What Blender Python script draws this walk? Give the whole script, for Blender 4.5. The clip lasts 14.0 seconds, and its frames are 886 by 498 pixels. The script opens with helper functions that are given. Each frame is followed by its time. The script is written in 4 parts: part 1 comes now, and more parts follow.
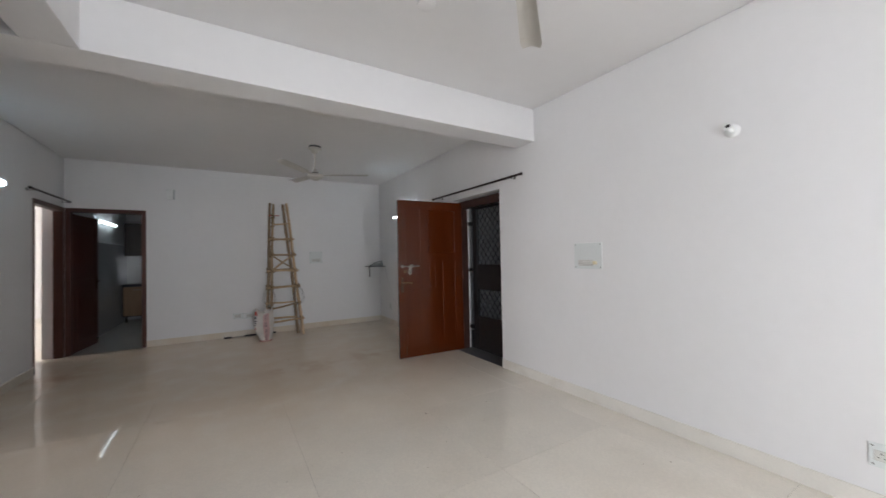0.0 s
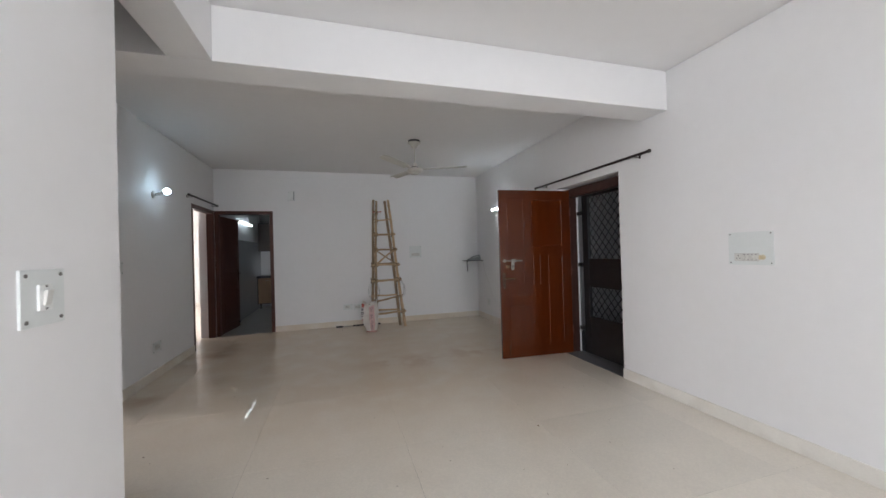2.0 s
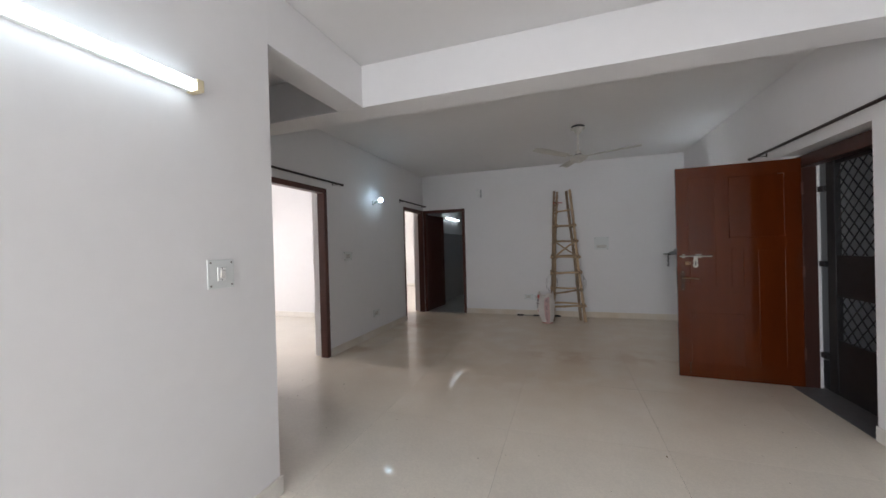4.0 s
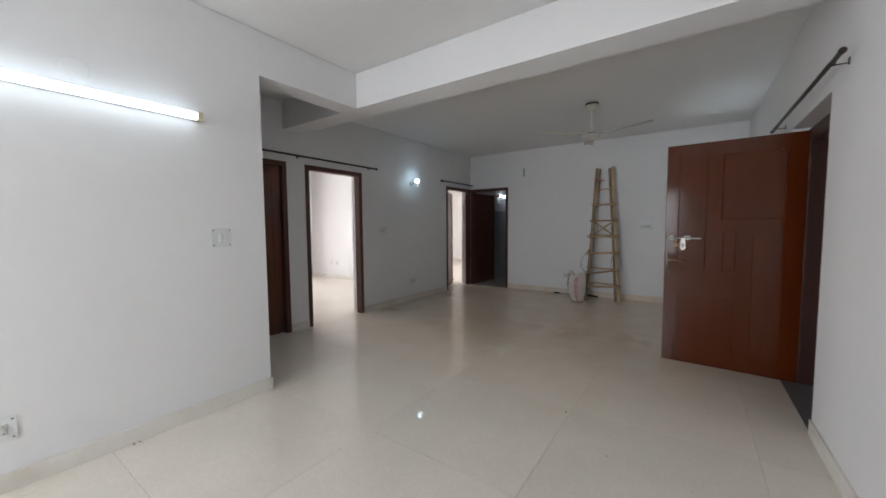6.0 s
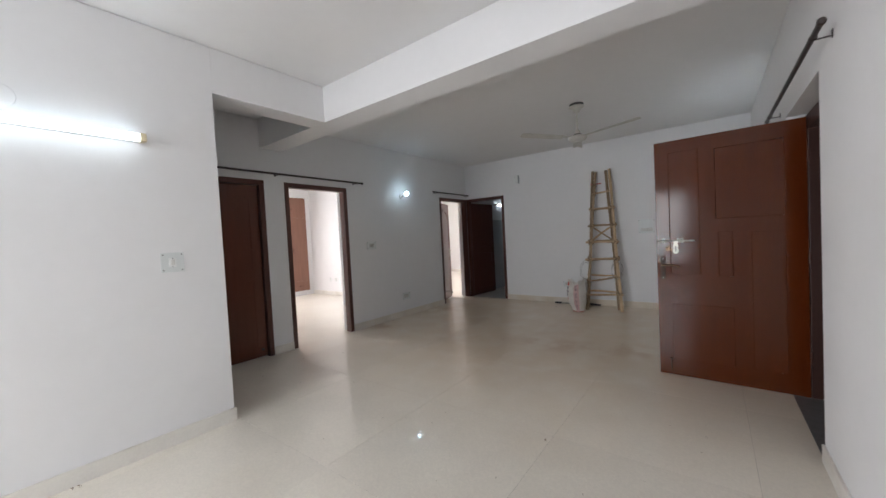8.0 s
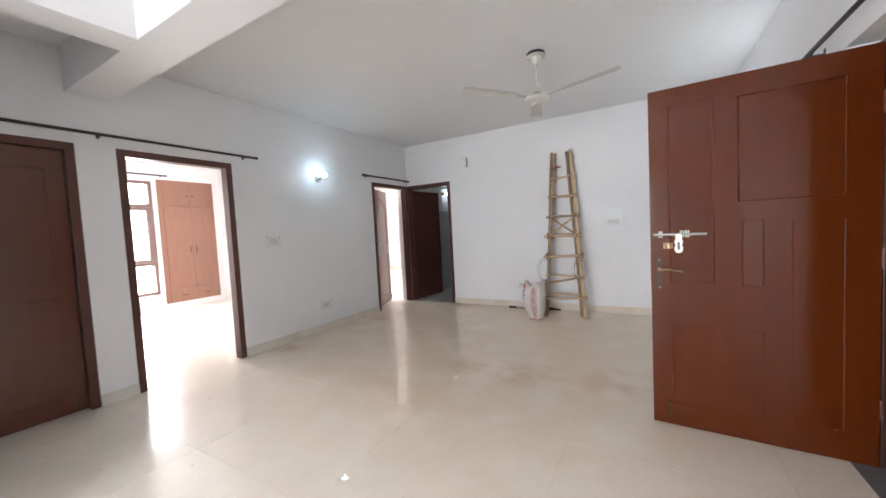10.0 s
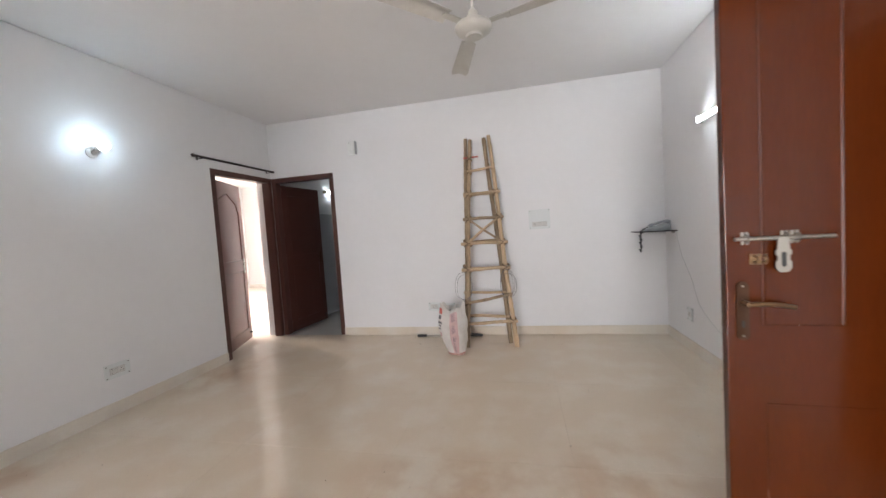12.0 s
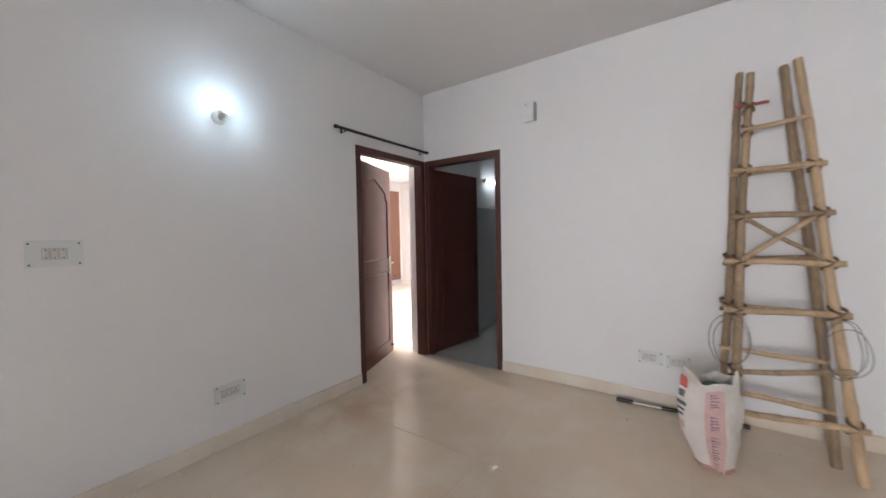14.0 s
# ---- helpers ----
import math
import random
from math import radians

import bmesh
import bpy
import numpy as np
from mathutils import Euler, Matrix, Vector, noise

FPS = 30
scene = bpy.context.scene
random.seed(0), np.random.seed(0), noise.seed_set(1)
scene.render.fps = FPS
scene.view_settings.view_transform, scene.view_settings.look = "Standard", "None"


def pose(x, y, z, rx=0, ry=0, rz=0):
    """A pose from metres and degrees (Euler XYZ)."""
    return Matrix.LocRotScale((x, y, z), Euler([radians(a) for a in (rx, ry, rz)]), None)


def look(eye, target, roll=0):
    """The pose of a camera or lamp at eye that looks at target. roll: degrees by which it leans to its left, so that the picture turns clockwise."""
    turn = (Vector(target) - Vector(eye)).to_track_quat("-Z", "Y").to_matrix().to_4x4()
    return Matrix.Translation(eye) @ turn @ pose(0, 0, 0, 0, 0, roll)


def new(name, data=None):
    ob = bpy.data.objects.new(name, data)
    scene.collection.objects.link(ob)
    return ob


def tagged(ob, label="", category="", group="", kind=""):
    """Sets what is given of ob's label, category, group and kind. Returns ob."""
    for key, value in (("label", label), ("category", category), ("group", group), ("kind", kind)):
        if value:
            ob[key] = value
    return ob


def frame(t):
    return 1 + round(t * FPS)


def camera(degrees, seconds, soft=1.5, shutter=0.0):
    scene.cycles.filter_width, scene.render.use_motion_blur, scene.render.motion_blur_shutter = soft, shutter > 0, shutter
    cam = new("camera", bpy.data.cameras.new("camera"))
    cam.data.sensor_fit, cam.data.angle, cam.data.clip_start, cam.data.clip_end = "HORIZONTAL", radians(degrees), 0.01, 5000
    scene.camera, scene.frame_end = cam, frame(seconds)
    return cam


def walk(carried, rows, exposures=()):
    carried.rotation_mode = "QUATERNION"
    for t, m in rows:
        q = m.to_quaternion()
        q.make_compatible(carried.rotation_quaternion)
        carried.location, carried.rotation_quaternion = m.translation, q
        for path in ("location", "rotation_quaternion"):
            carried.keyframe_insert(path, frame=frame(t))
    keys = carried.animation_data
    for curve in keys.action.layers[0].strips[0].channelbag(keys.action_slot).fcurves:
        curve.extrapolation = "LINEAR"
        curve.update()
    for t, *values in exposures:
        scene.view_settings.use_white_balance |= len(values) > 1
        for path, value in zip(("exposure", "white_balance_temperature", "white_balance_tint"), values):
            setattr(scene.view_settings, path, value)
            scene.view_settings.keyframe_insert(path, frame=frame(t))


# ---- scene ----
cam = camera(102.2, 14.0, shutter=0.35)
PATH = [
    (0, (-0.136, 0.217, 1.332), (0.897, 1.93, 1.369), -1.2),
    (0.5, (-0.118, 0.282, 1.326), (0.676, 2.117, 1.37), -0.4),
    (1, (-0.166, 0.324, 1.344), (0.44, 2.229, 1.378), -0.3),
    (1.5, (-0.178, 0.392, 1.342), (0.401, 2.306, 1.363), -0.3),
    (2, (-0.135, 0.501, 1.342), (0.429, 2.42, 1.355), -1.6),
    (2.5, (0.111, 0.53, 1.337), (0.327, 2.519, 1.336), -0.3),
    (3, (0.333, 0.509, 1.344), (0.146, 2.5, 1.376), -2.1),
    (3.5, (0.552, 0.374, 1.338), (0.116, 2.326, 1.301), -0.3),
    (3.7, (0.613, 0.35, 1.356), (0.08, 2.278, 1.34), -0.5),
    (5.8, (1.844, 0.36, 1.352), (0.749, 2.029, 1.237), -1.8),
    (6, (1.987, 0.39, 1.334), (0.845, 2.027, 1.204), -0.4),
    (6.5, (2.18, 0.424, 1.343), (1.048, 2.069, 1.234), -2.5),
    (7, (2.226, 0.458, 1.363), (1.075, 2.092, 1.298), -3.5),
    (7.2, (2.225, 0.475, 1.36), (1.079, 2.114, 1.304), -3.4),
    (9.3, (1.949, 1.51, 1.303), (0.635, 3.014, 1.209), -2.1),
    (9.5, (1.905, 1.613, 1.312), (0.716, 3.218, 1.217), -1.2),
    (9.9, (1.8, 1.85, 1.319), (0.782, 3.568, 1.212), -3.0),
    (10, (1.768, 1.906, 1.304), (0.765, 3.633, 1.195), -3.0),
    (10.5, (1.642, 2.265, 1.312), (0.717, 4.035, 1.2), -2.7),
    (11, (1.433, 2.558, 1.293), (0.765, 4.438, 1.157), -1.5),
    (11.5, (1.232, 2.79, 1.303), (0.774, 4.729, 1.131), -3.0),
    (12, (1.092, 3.122, 1.297), (0.671, 5.074, 1.192), -3.8),
    (12.5, (0.945, 3.406, 1.302), (0.504, 5.354, 1.203), -1.7),
    (13, (0.734, 3.698, 1.32), (0.023, 5.563, 1.197), -3.7),
    (13.5, (0.564, 4.037, 1.306), (-0.443, 5.764, 1.236), -2.7),
    (14, (0.294, 4.28, 1.313), (-0.857, 5.914, 1.243), -1.1),
]
EXPOSURES = [
    (0.0, 0.18, 6450, 12), (0.5, 0.26, 6450, 12), (1.5, 0.31, 6450, 12), (2.8, 0.48, 6450, 12.5), (3.5, 0.27, 6500, 13.5), (5.8, 0.01, 6400, 10.5), (7.2, 0.07, 6400, 10.5),
    (9.3, 0.85, 6450, 13.5), (9.6, 1.0, 6450, 13.5), (10.0, 1.40, 6400, 13), (10.5, 1.12, 6300, 12), (11.2, 1.31, 6400, 13), (11.7, 1.44, 6700, 15), (12.2, 1.40, 6650, 15), (13.1, 1.31, 6550, 14.5), (13.6, 1.24, 6550, 15), (14.0, 1.25, 6600, 15.5),
]
walk(cam, [(t, look(eye, target, roll)) for t, eye, target, roll in PATH], EXPOSURES)

# ---------------------------------------------------------------- world and large lights
SUN_ELEVATION, SUN_AZIMUTH = 48.0, 205.0
world = bpy.data.worlds.new("sky")
scene.world = world
world.use_nodes = True
sky = world.node_tree.nodes.new("ShaderNodeTexSky")
sky.sky_type, sky.sun_disc = "NISHITA", False
sky.sun_elevation, sky.sun_rotation = radians(SUN_ELEVATION), radians(SUN_AZIMUTH)
sky.air_density, sky.dust_density = 1.0, 2.5
backgr = world.node_tree.nodes["Background"]
backgr.inputs["Strength"].default_value = 0.12
world.node_tree.links.new(sky.outputs["Color"], backgr.inputs["Color"])

sun = new("sun", bpy.data.lights.new("sun", "SUN"))
sun.data.energy, sun.data.angle, sun.data.color = 0.7, radians(12), (1.0, 0.95, 0.88)
sun.matrix_world = look((-6, -14, 16), (0, 0, 0))


def window_lamp(name, eye, target, width, height, watts, colour):
    """An area lamp in an opening: daylight, or for the lobby an added source."""
    lamp = new(name, bpy.data.lights.new(name, "AREA"))
    lamp.data.shape, lamp.data.size, lamp.data.size_y = "RECTANGLE", width, height
    lamp.data.energy, lamp.data.color = watts, colour
    lamp.matrix_world = look(eye, target)
    return lamp


window_lamp("balcony_daylight", (0.05, -2.50, 1.25), (0.75, 0, 0.20), 1.65, 1.9, 84, (0.92, 0.96, 1.0))
# added lamp: the lobby is taken as lit, its real source is unseen
window_lamp("lobby_added_lamp", (4.43, 3.25, 1.65), (2.0, 3.9, 1.2), 0.95, 1.4, 1.6, (0.92, 0.96, 1.0))
window_lamp("bedroom_daylight", (-6.40, 4.34, 1.43), (-2, 4.34, 0.6), 1.5, 2.1, 58, (1.0, 0.97, 0.97))
window_lamp("far_bedroom_daylight", (-6.5, 8.6, 1.43), (-2, 8.6, 1.2), 1.6, 2.0, 104, (1.0, 0.96, 0.92))

# ---------------------------------------------------------------- mesh helpers


def box(bm, lo, hi, bevel=0.0):
    """Adds an axis-aligned box."""
    size = [hi[i] - lo[i] for i in range(3)]
    mid = [(hi[i] + lo[i]) / 2 for i in range(3)]
    made = bmesh.ops.create_cube(bm, size=1, matrix=Matrix.Translation(mid) @ Matrix.Diagonal((*size, 1)))
    if bevel > 0:
        edges = {e for v in made["verts"] for e in v.link_edges}
        bmesh.ops.bevel(bm, geom=list(edges), offset=bevel, segments=2, affect="EDGES", profile=0.6)
    return bm


def rod(bm, a, b, r0, r1=None, seg=12):
    """Adds a tapered round bar from a to b."""
    a, b = Vector(a), Vector(b)
    turn = (b - a).to_track_quat("Z", "Y").to_matrix().to_4x4()
    bmesh.ops.create_cone(bm, cap_ends=True, segments=seg, radius1=r0, radius2=r0 if r1 is None else r1,
                          depth=(b - a).length, matrix=Matrix.Translation((a + b) / 2) @ turn)
    return bm


def strand(bm, points, r, seg=8, closed=False):
    """Adds a round cord along the points."""
    pts = [Vector(p) for p in points]
    n = len(pts)
    rings = []
    side = Vector((0, 0, 1))
    for i, p in enumerate(pts):
        ahead = pts[(i + 1) % n] if closed or i + 1 < n else p
        back = pts[i - 1] if closed or i > 0 else p
        d = (ahead - back).normalized()
        if abs(d.dot(side)) > 0.95:
            side = Vector((1, 0, 0)) if abs(d.x) < 0.9 else Vector((0, 1, 0))
        u = d.cross(side).normalized()
        w = d.cross(u).normalized()
        side = -w if i else side
        rad = r[i] if isinstance(r, (list, tuple)) else r
        rings.append([bm.verts.new(p + rad * (math.cos(k * math.tau / seg) * u + math.sin(k * math.tau / seg) * w)) for k in range(seg)])
    for i in range(n if closed else n - 1):
        a, b = rings[i], rings[(i + 1) % n]
        for k in range(seg):
            bm.faces.new((a[k], a[(k + 1) % seg], b[(k + 1) % seg], b[k]))
    if not closed:
        bm.faces.new(rings[0][::-1])
        bm.faces.new(rings[-1])
    return bm


def lathe(bm, profile, m=None, seg=24):
    """Adds a turned body: profile rows of radius and height."""
    m = m or Matrix()
    rings = []
    for r, z in profile:
        rings.append([bm.verts.new(m @ Vector((r * math.cos(k * math.tau / seg), r * math.sin(k * math.tau / seg), z))) for k in range(seg)])
    for a, b in zip(rings, rings[1:]):
        for k in range(seg):
            bm.faces.new((a[k], a[(k + 1) % seg], b[(k + 1) % seg], b[k]))
    bm.faces.new(rings[0][::-1])
    bm.faces.new(rings[-1])
    return bm


def part(name, bm, material, parent=None, label="", smooth=False, at=None):
    """Links a bmesh as one mesh object under a thing or a part."""
    bmesh.ops.recalc_face_normals(bm, faces=bm.faces[:])
    data = bpy.data.meshes.new(name)
    bm.to_mesh(data)
    bm.free()
    data.materials.append(material)
    if smooth:
        data.polygons.foreach_set("use_smooth", [True] * len(data.polygons))
        data.set_sharp_from_angle(angle=radians(38))
    ob = new(name, data)
    ob.parent = parent
    if at is not None:
        ob.matrix_basis = at
    return tagged(ob, label)


def thing(name, m, label, category, group="", kind=""):
    """An Empty at a thing's base, for its parts."""
    ob = new(name)
    ob.empty_display_size = 0.05
    ob.matrix_basis = m
    return tagged(ob, label, category, group, kind)


def B(lo, hi, bevel=0.0):
    return box(bmesh.new(), lo, hi, bevel)


def prism(bm, outline, y0, y1):
    """Adds a flat plate with an x-z outline, from y0 to y1."""
    front = [bm.verts.new((x, y0, z)) for x, z in outline]
    back = [bm.verts.new((x, y1, z)) for x, z in outline]
    bm.faces.new(front)
    bm.faces.new(back[::-1])
    for k in range(len(outline)):
        j = (k + 1) % len(outline)
        bm.faces.new((front[k], back[k], back[j], front[j]))
    return bm


def capsule(x, z, w, h, steps=7):
    """Outline of an upright plate with round ends."""
    r = w / 2
    top = [(x + r * math.cos(a), z + h / 2 - r + r * math.sin(a)) for a in [math.pi * k / steps for k in range(steps + 1)]]
    low = [(x + r * math.cos(a), z - h / 2 + r + r * math.sin(a)) for a in [math.pi + math.pi * k / steps for k in range(steps + 1)]]
    return top + low


# ---------------------------------------------------------------- materials


def material(name, colour, rough=0.5, metal=0.0, vary=0.06, scale=4.0, fine=60.0, bump=0.0, bump_scale=120.0, coat=0.0, rough_vary=0.05, stretch=(1, 1, 1), spec=0.5, dirt=None, dirt_amount=0.0, dirt_scale=1.5, random_vary=0.0):
    """A surface with variation at two scales, fine relief and optional stains."""
    m = bpy.data.materials.new(name)
    m.use_nodes = True
    nt = m.node_tree
    n, ln = nt.nodes, nt.links
    bsdf = n["Principled BSDF"]
    co = n.new("ShaderNodeTexCoord")
    mp = n.new("ShaderNodeMapping")
    mp.inputs["Scale"].default_value = stretch
    geo = n.new("ShaderNodeNewGeometry")
    ln.new(co.outputs["Object"], mp.inputs["Vector"])

    def tex(s, detail=4.0, vec=None):
        t = n.new("ShaderNodeTexNoise")
        t.inputs["Scale"].default_value, t.inputs["Detail"].default_value = s, detail
        ln.new(vec or mp.outputs["Vector"], t.inputs["Vector"])
        return t.outputs["Fac"]

    def math_node(op, a, b):
        t = n.new("ShaderNodeMath")
        t.operation = op
        for i, v in enumerate((a, b)):
            if isinstance(v, (int, float)):
                t.inputs[i].default_value = v
            else:
                ln.new(v, t.inputs[i])
        return t.outputs[0]

    both = math_node("ADD", math_node("MULTIPLY", tex(scale), 0.6), math_node("MULTIPLY", tex(fine, 6), 0.4))
    if random_vary:
        info = n.new("ShaderNodeObjectInfo")
        both = math_node("ADD", both, math_node("MULTIPLY", math_node("SUBTRACT", info.outputs["Random"], 0.5), random_vary))
    ramp = n.new("ShaderNodeValToRGB")
    ramp.color_ramp.elements[0].position, ramp.color_ramp.elements[1].position = 0.3, 0.7
    ramp.color_ramp.elements[0].color = (*[c * (1 - vary) for c in colour], 1)
    ramp.color_ramp.elements[1].color = (*[min(1, c * (1 + vary)) for c in colour], 1)
    ln.new(both, ramp.inputs["Fac"])
    out = ramp.outputs["Color"]
    if dirt:
        spots = n.new("ShaderNodeValToRGB")
        spots.color_ramp.elements[0].position, spots.color_ramp.elements[1].position = 0.52, 0.74
        spots.color_ramp.elements[1].color = (dirt_amount, dirt_amount, dirt_amount, 1)
        ln.new(tex(dirt_scale, 7, geo.outputs["Position"]), spots.inputs["Fac"])
        mix = n.new("ShaderNodeMix")
        mix.data_type = "RGBA"
        ln.new(spots.outputs["Color"], mix.inputs["Factor"])
        ln.new(out, mix.inputs["A"])
        mix.inputs["B"].default_value = (*dirt, 1)
        out = mix.outputs["Result"]
    ln.new(out, bsdf.inputs["Base Color"])
    ln.new(math_node("ADD", math_node("MULTIPLY", tex(scale * 1.7), 2 * rough_vary), rough - rough_vary), bsdf.inputs["Roughness"])
    bsdf.inputs["Metallic"].default_value = metal
    bsdf.inputs["Coat Weight"].default_value = coat
    bsdf.inputs["Specular IOR Level"].default_value = spec
    bsdf.inputs["Coat Roughness"].default_value = 0.12
    if bump:
        bn = n.new("ShaderNodeBump")
        bn.inputs["Strength"].default_value, bn.inputs["Distance"].default_value = bump, 0.004
        ln.new(tex(bump_scale, 5), bn.inputs["Height"])
        ln.new(bn.outputs["Normal"], bsdf.inputs["Normal"])
    return m


def glowing(name, colour, strength):
    m = bpy.data.materials.new(name)
    m.use_nodes = True
    bsdf = m.node_tree.nodes["Principled BSDF"]
    bsdf.inputs["Base Color"].default_value = (0.9, 0.9, 0.9, 1)
    bsdf.inputs["Emission Color"].default_value = (*colour, 1)
    bsdf.inputs["Emission Strength"].default_value = strength
    return m


def glass(name):
    m = bpy.data.materials.new(name)
    m.use_nodes = True
    bsdf = m.node_tree.nodes["Principled BSDF"]
    bsdf.inputs["Base Color"].default_value = (0.95, 0.98, 0.97, 1)
    bsdf.inputs["Roughness"].default_value = 0.03
    bsdf.inputs["Transmission Weight"].default_value = 1.0
    bsdf.inputs["IOR"].default_value = 1.45
    return m


PAINT = material("white_wall_paint", (0.80, 0.793, 0.798), 0.55, vary=0.02, scale=0.9, fine=14, bump=0.12, bump_scale=55, dirt=(0.70, 0.66, 0.60), dirt_amount=0.10, dirt_scale=1.3)
CEIL = material("white_ceiling_paint", (0.80, 0.79, 0.79), 0.7, vary=0.02, scale=0.7, fine=10, bump=0.1, bump_scale=40)
TILE = material("cream_marble_tile", (0.795, 0.738, 0.65), 0.31, vary=0.06, scale=2.2, fine=230, rough_vary=0.025, bump=0.025, bump_scale=5, dirt=(0.50, 0.40, 0.29), dirt_amount=0.20, dirt_scale=1.1, random_vary=0.2)


def add_dust(m, spots, colour, amount, thin, full, core, dull=0.0):
    """Brown dust lying in a few patches, each (x, y, half width, half depth), broken up by noise."""
    nt = m.node_tree
    n, ln = nt.nodes, nt.links
    bsdf = n["Principled BSDF"]
    geo = n.new("ShaderNodeNewGeometry")
    grain = n.new("ShaderNodeTexNoise")
    grain.inputs["Scale"].default_value, grain.inputs["Detail"].default_value = 3.2, 8.0
    ln.new(geo.outputs["Position"], grain.inputs["Vector"])
    for x, y, w, h in spots:
        away = n.new("ShaderNodeVectorMath")
        away.operation = "SUBTRACT"
        ln.new(geo.outputs["Position"], away.inputs[0])
        away.inputs[1].default_value = (x, y, 0)
        flat = n.new("ShaderNodeVectorMath")
        flat.operation = "MULTIPLY"
        ln.new(away.outputs[0], flat.inputs[0])
        flat.inputs[1].default_value = (1 / w, 1 / h, 0)
        far = n.new("ShaderNodeVectorMath")
        far.operation = "LENGTH"
        ln.new(flat.outputs[0], far.inputs[0])
        edge = n.new("ShaderNodeMapRange")
        edge.inputs["From Min"].default_value, edge.inputs["From Max"].default_value = 1.0, core
        ln.new(far.outputs["Value"], edge.inputs["Value"])
        thick = n.new("ShaderNodeMapRange")
        thick.inputs["From Min"].default_value, thick.inputs["From Max"].default_value = thin, full
        thick.inputs["To Max"].default_value = amount
        ln.new(grain.outputs["Fac"], thick.inputs["Value"])
        both = n.new("ShaderNodeMath")
        both.operation = "MULTIPLY"
        ln.new(edge.outputs["Result"], both.inputs[0])
        ln.new(thick.outputs["Result"], both.inputs[1])
        mix = n.new("ShaderNodeMix")
        mix.data_type = "RGBA"
        ln.new(both.outputs[0], mix.inputs["Factor"])
        ln.new(bsdf.inputs["Base Color"].links[0].from_socket, mix.inputs["A"])
        mix.inputs["B"].default_value = (*colour, 1)
        ln.new(mix.outputs["Result"], bsdf.inputs["Base Color"])
        if dull:
            matt = n.new("ShaderNodeMath")
            matt.operation = "MULTIPLY_ADD"
            ln.new(edge.outputs["Result"], matt.inputs[0])
            matt.inputs[1].default_value = dull
            ln.new(bsdf.inputs["Roughness"].links[0].from_socket, matt.inputs[2])
            ln.new(matt.outputs[0], bsdf.inputs["Roughness"])


def add_chips(m, scale, amount):
    """Small stone chips, each a little lighter or darker than the ground."""
    nt = m.node_tree
    n, ln = nt.nodes, nt.links
    bsdf = n["Principled BSDF"]
    geo = n.new("ShaderNodeNewGeometry")
    cells = n.new("ShaderNodeTexVoronoi")
    cells.inputs["Scale"].default_value = scale
    ln.new(geo.outputs["Position"], cells.inputs["Vector"])
    split = n.new("ShaderNodeSeparateColor")
    ln.new(cells.outputs["Color"], split.inputs["Color"])
    shade = n.new("ShaderNodeMapRange")
    shade.inputs["To Min"].default_value, shade.inputs["To Max"].default_value = 1 - amount, 1 + amount
    ln.new(split.outputs["Red"], shade.inputs["Value"])
    mix = n.new("ShaderNodeVectorMath")
    mix.operation = "SCALE"
    ln.new(bsdf.inputs["Base Color"].links[0].from_socket, mix.inputs[0])
    ln.new(shade.outputs["Result"], mix.inputs["Scale"])
    ln.new(mix.outputs["Vector"], bsdf.inputs["Base Color"])


polish = TILE.node_tree.nodes["Principled BSDF"]
polish.inputs["Coat Weight"].default_value, polish.inputs["Coat Roughness"].default_value = 0.36, 0.035
polish.inputs["Specular IOR Level"].default_value = 0.31
waves = next(k for k in TILE.node_tree.nodes if k.bl_idname == "ShaderNodeBump")
TILE.node_tree.links.new(waves.outputs["Normal"], polish.inputs["Coat Normal"])
add_chips(TILE, 95.0, 0.035)
add_dust(TILE, [(0.2, 6.0, 3.8, 3.6)], (0.67, 0.525, 0.378), 0.82, -0.1, 0.55, 0.5, 0.04)
add_dust(TILE, [(0.75, 4.86, 0.80, 0.30), (1.58, 5.02, 0.42, 0.30), (-1.93, 4.62, 0.28, 0.30), (-1.85, 6.1, 0.4, 0.7)], (0.50, 0.30, 0.175), 0.60, 0.43, 0.62, 0.2)
GROUT = material("grey_joint_filler", (0.36, 0.32, 0.27), 0.5, vary=0.10, scale=8, dirt=(0.30, 0.26, 0.22), dirt_amount=0.8, dirt_scale=2.6)
add_dust(GROUT, [(0.2, 6.0, 3.8, 3.6)], (0.60, 0.48, 0.35), 0.95, -0.3, 0.4, 0.55)
SKIRT = material("cream_marble_skirting", (0.765, 0.735, 0.685), 0.3, vary=0.06, scale=5, fine=70, dirt=(0.42, 0.33, 0.23), dirt_amount=0.35, dirt_scale=3)
add_dust(SKIRT, [(0.2, 6.2, 3.6, 3.2)], (0.68, 0.56, 0.42), 0.75, 0.1, 0.6, 0.5)
GREYFLOOR = material("grey_kitchen_tile", (0.46, 0.45, 0.43), 0.36, vary=0.06, scale=4, fine=90)
WALLTILE = material("pale_glazed_tile", (0.52, 0.52, 0.54), 0.12, vary=0.03, scale=3)
GREYSTONE = material("grey_threshold_stone", (0.13, 0.13, 0.135), 0.35, vary=0.2, scale=20, fine=120)
THRESH = material("dark_granite", (0.035, 0.035, 0.04), 0.25, vary=0.4, scale=90, fine=200)
REDDOOR = material("glossy_reddish_brown_door_paint", (0.090, 0.0175, 0.0034), 0.11, vary=0.14, scale=1.6, fine=26, bump=0.03, bump_scale=16, spec=0.30, stretch=(6, 6, 0.7), rough_vary=0.04)
REDBEAD = material("worn_reddish_brown_moulding", (0.098, 0.021, 0.005), 0.26, vary=0.14, scale=1.6, fine=26, bump=0.03, bump_scale=60, spec=0.6, stretch=(6, 6, 0.7))
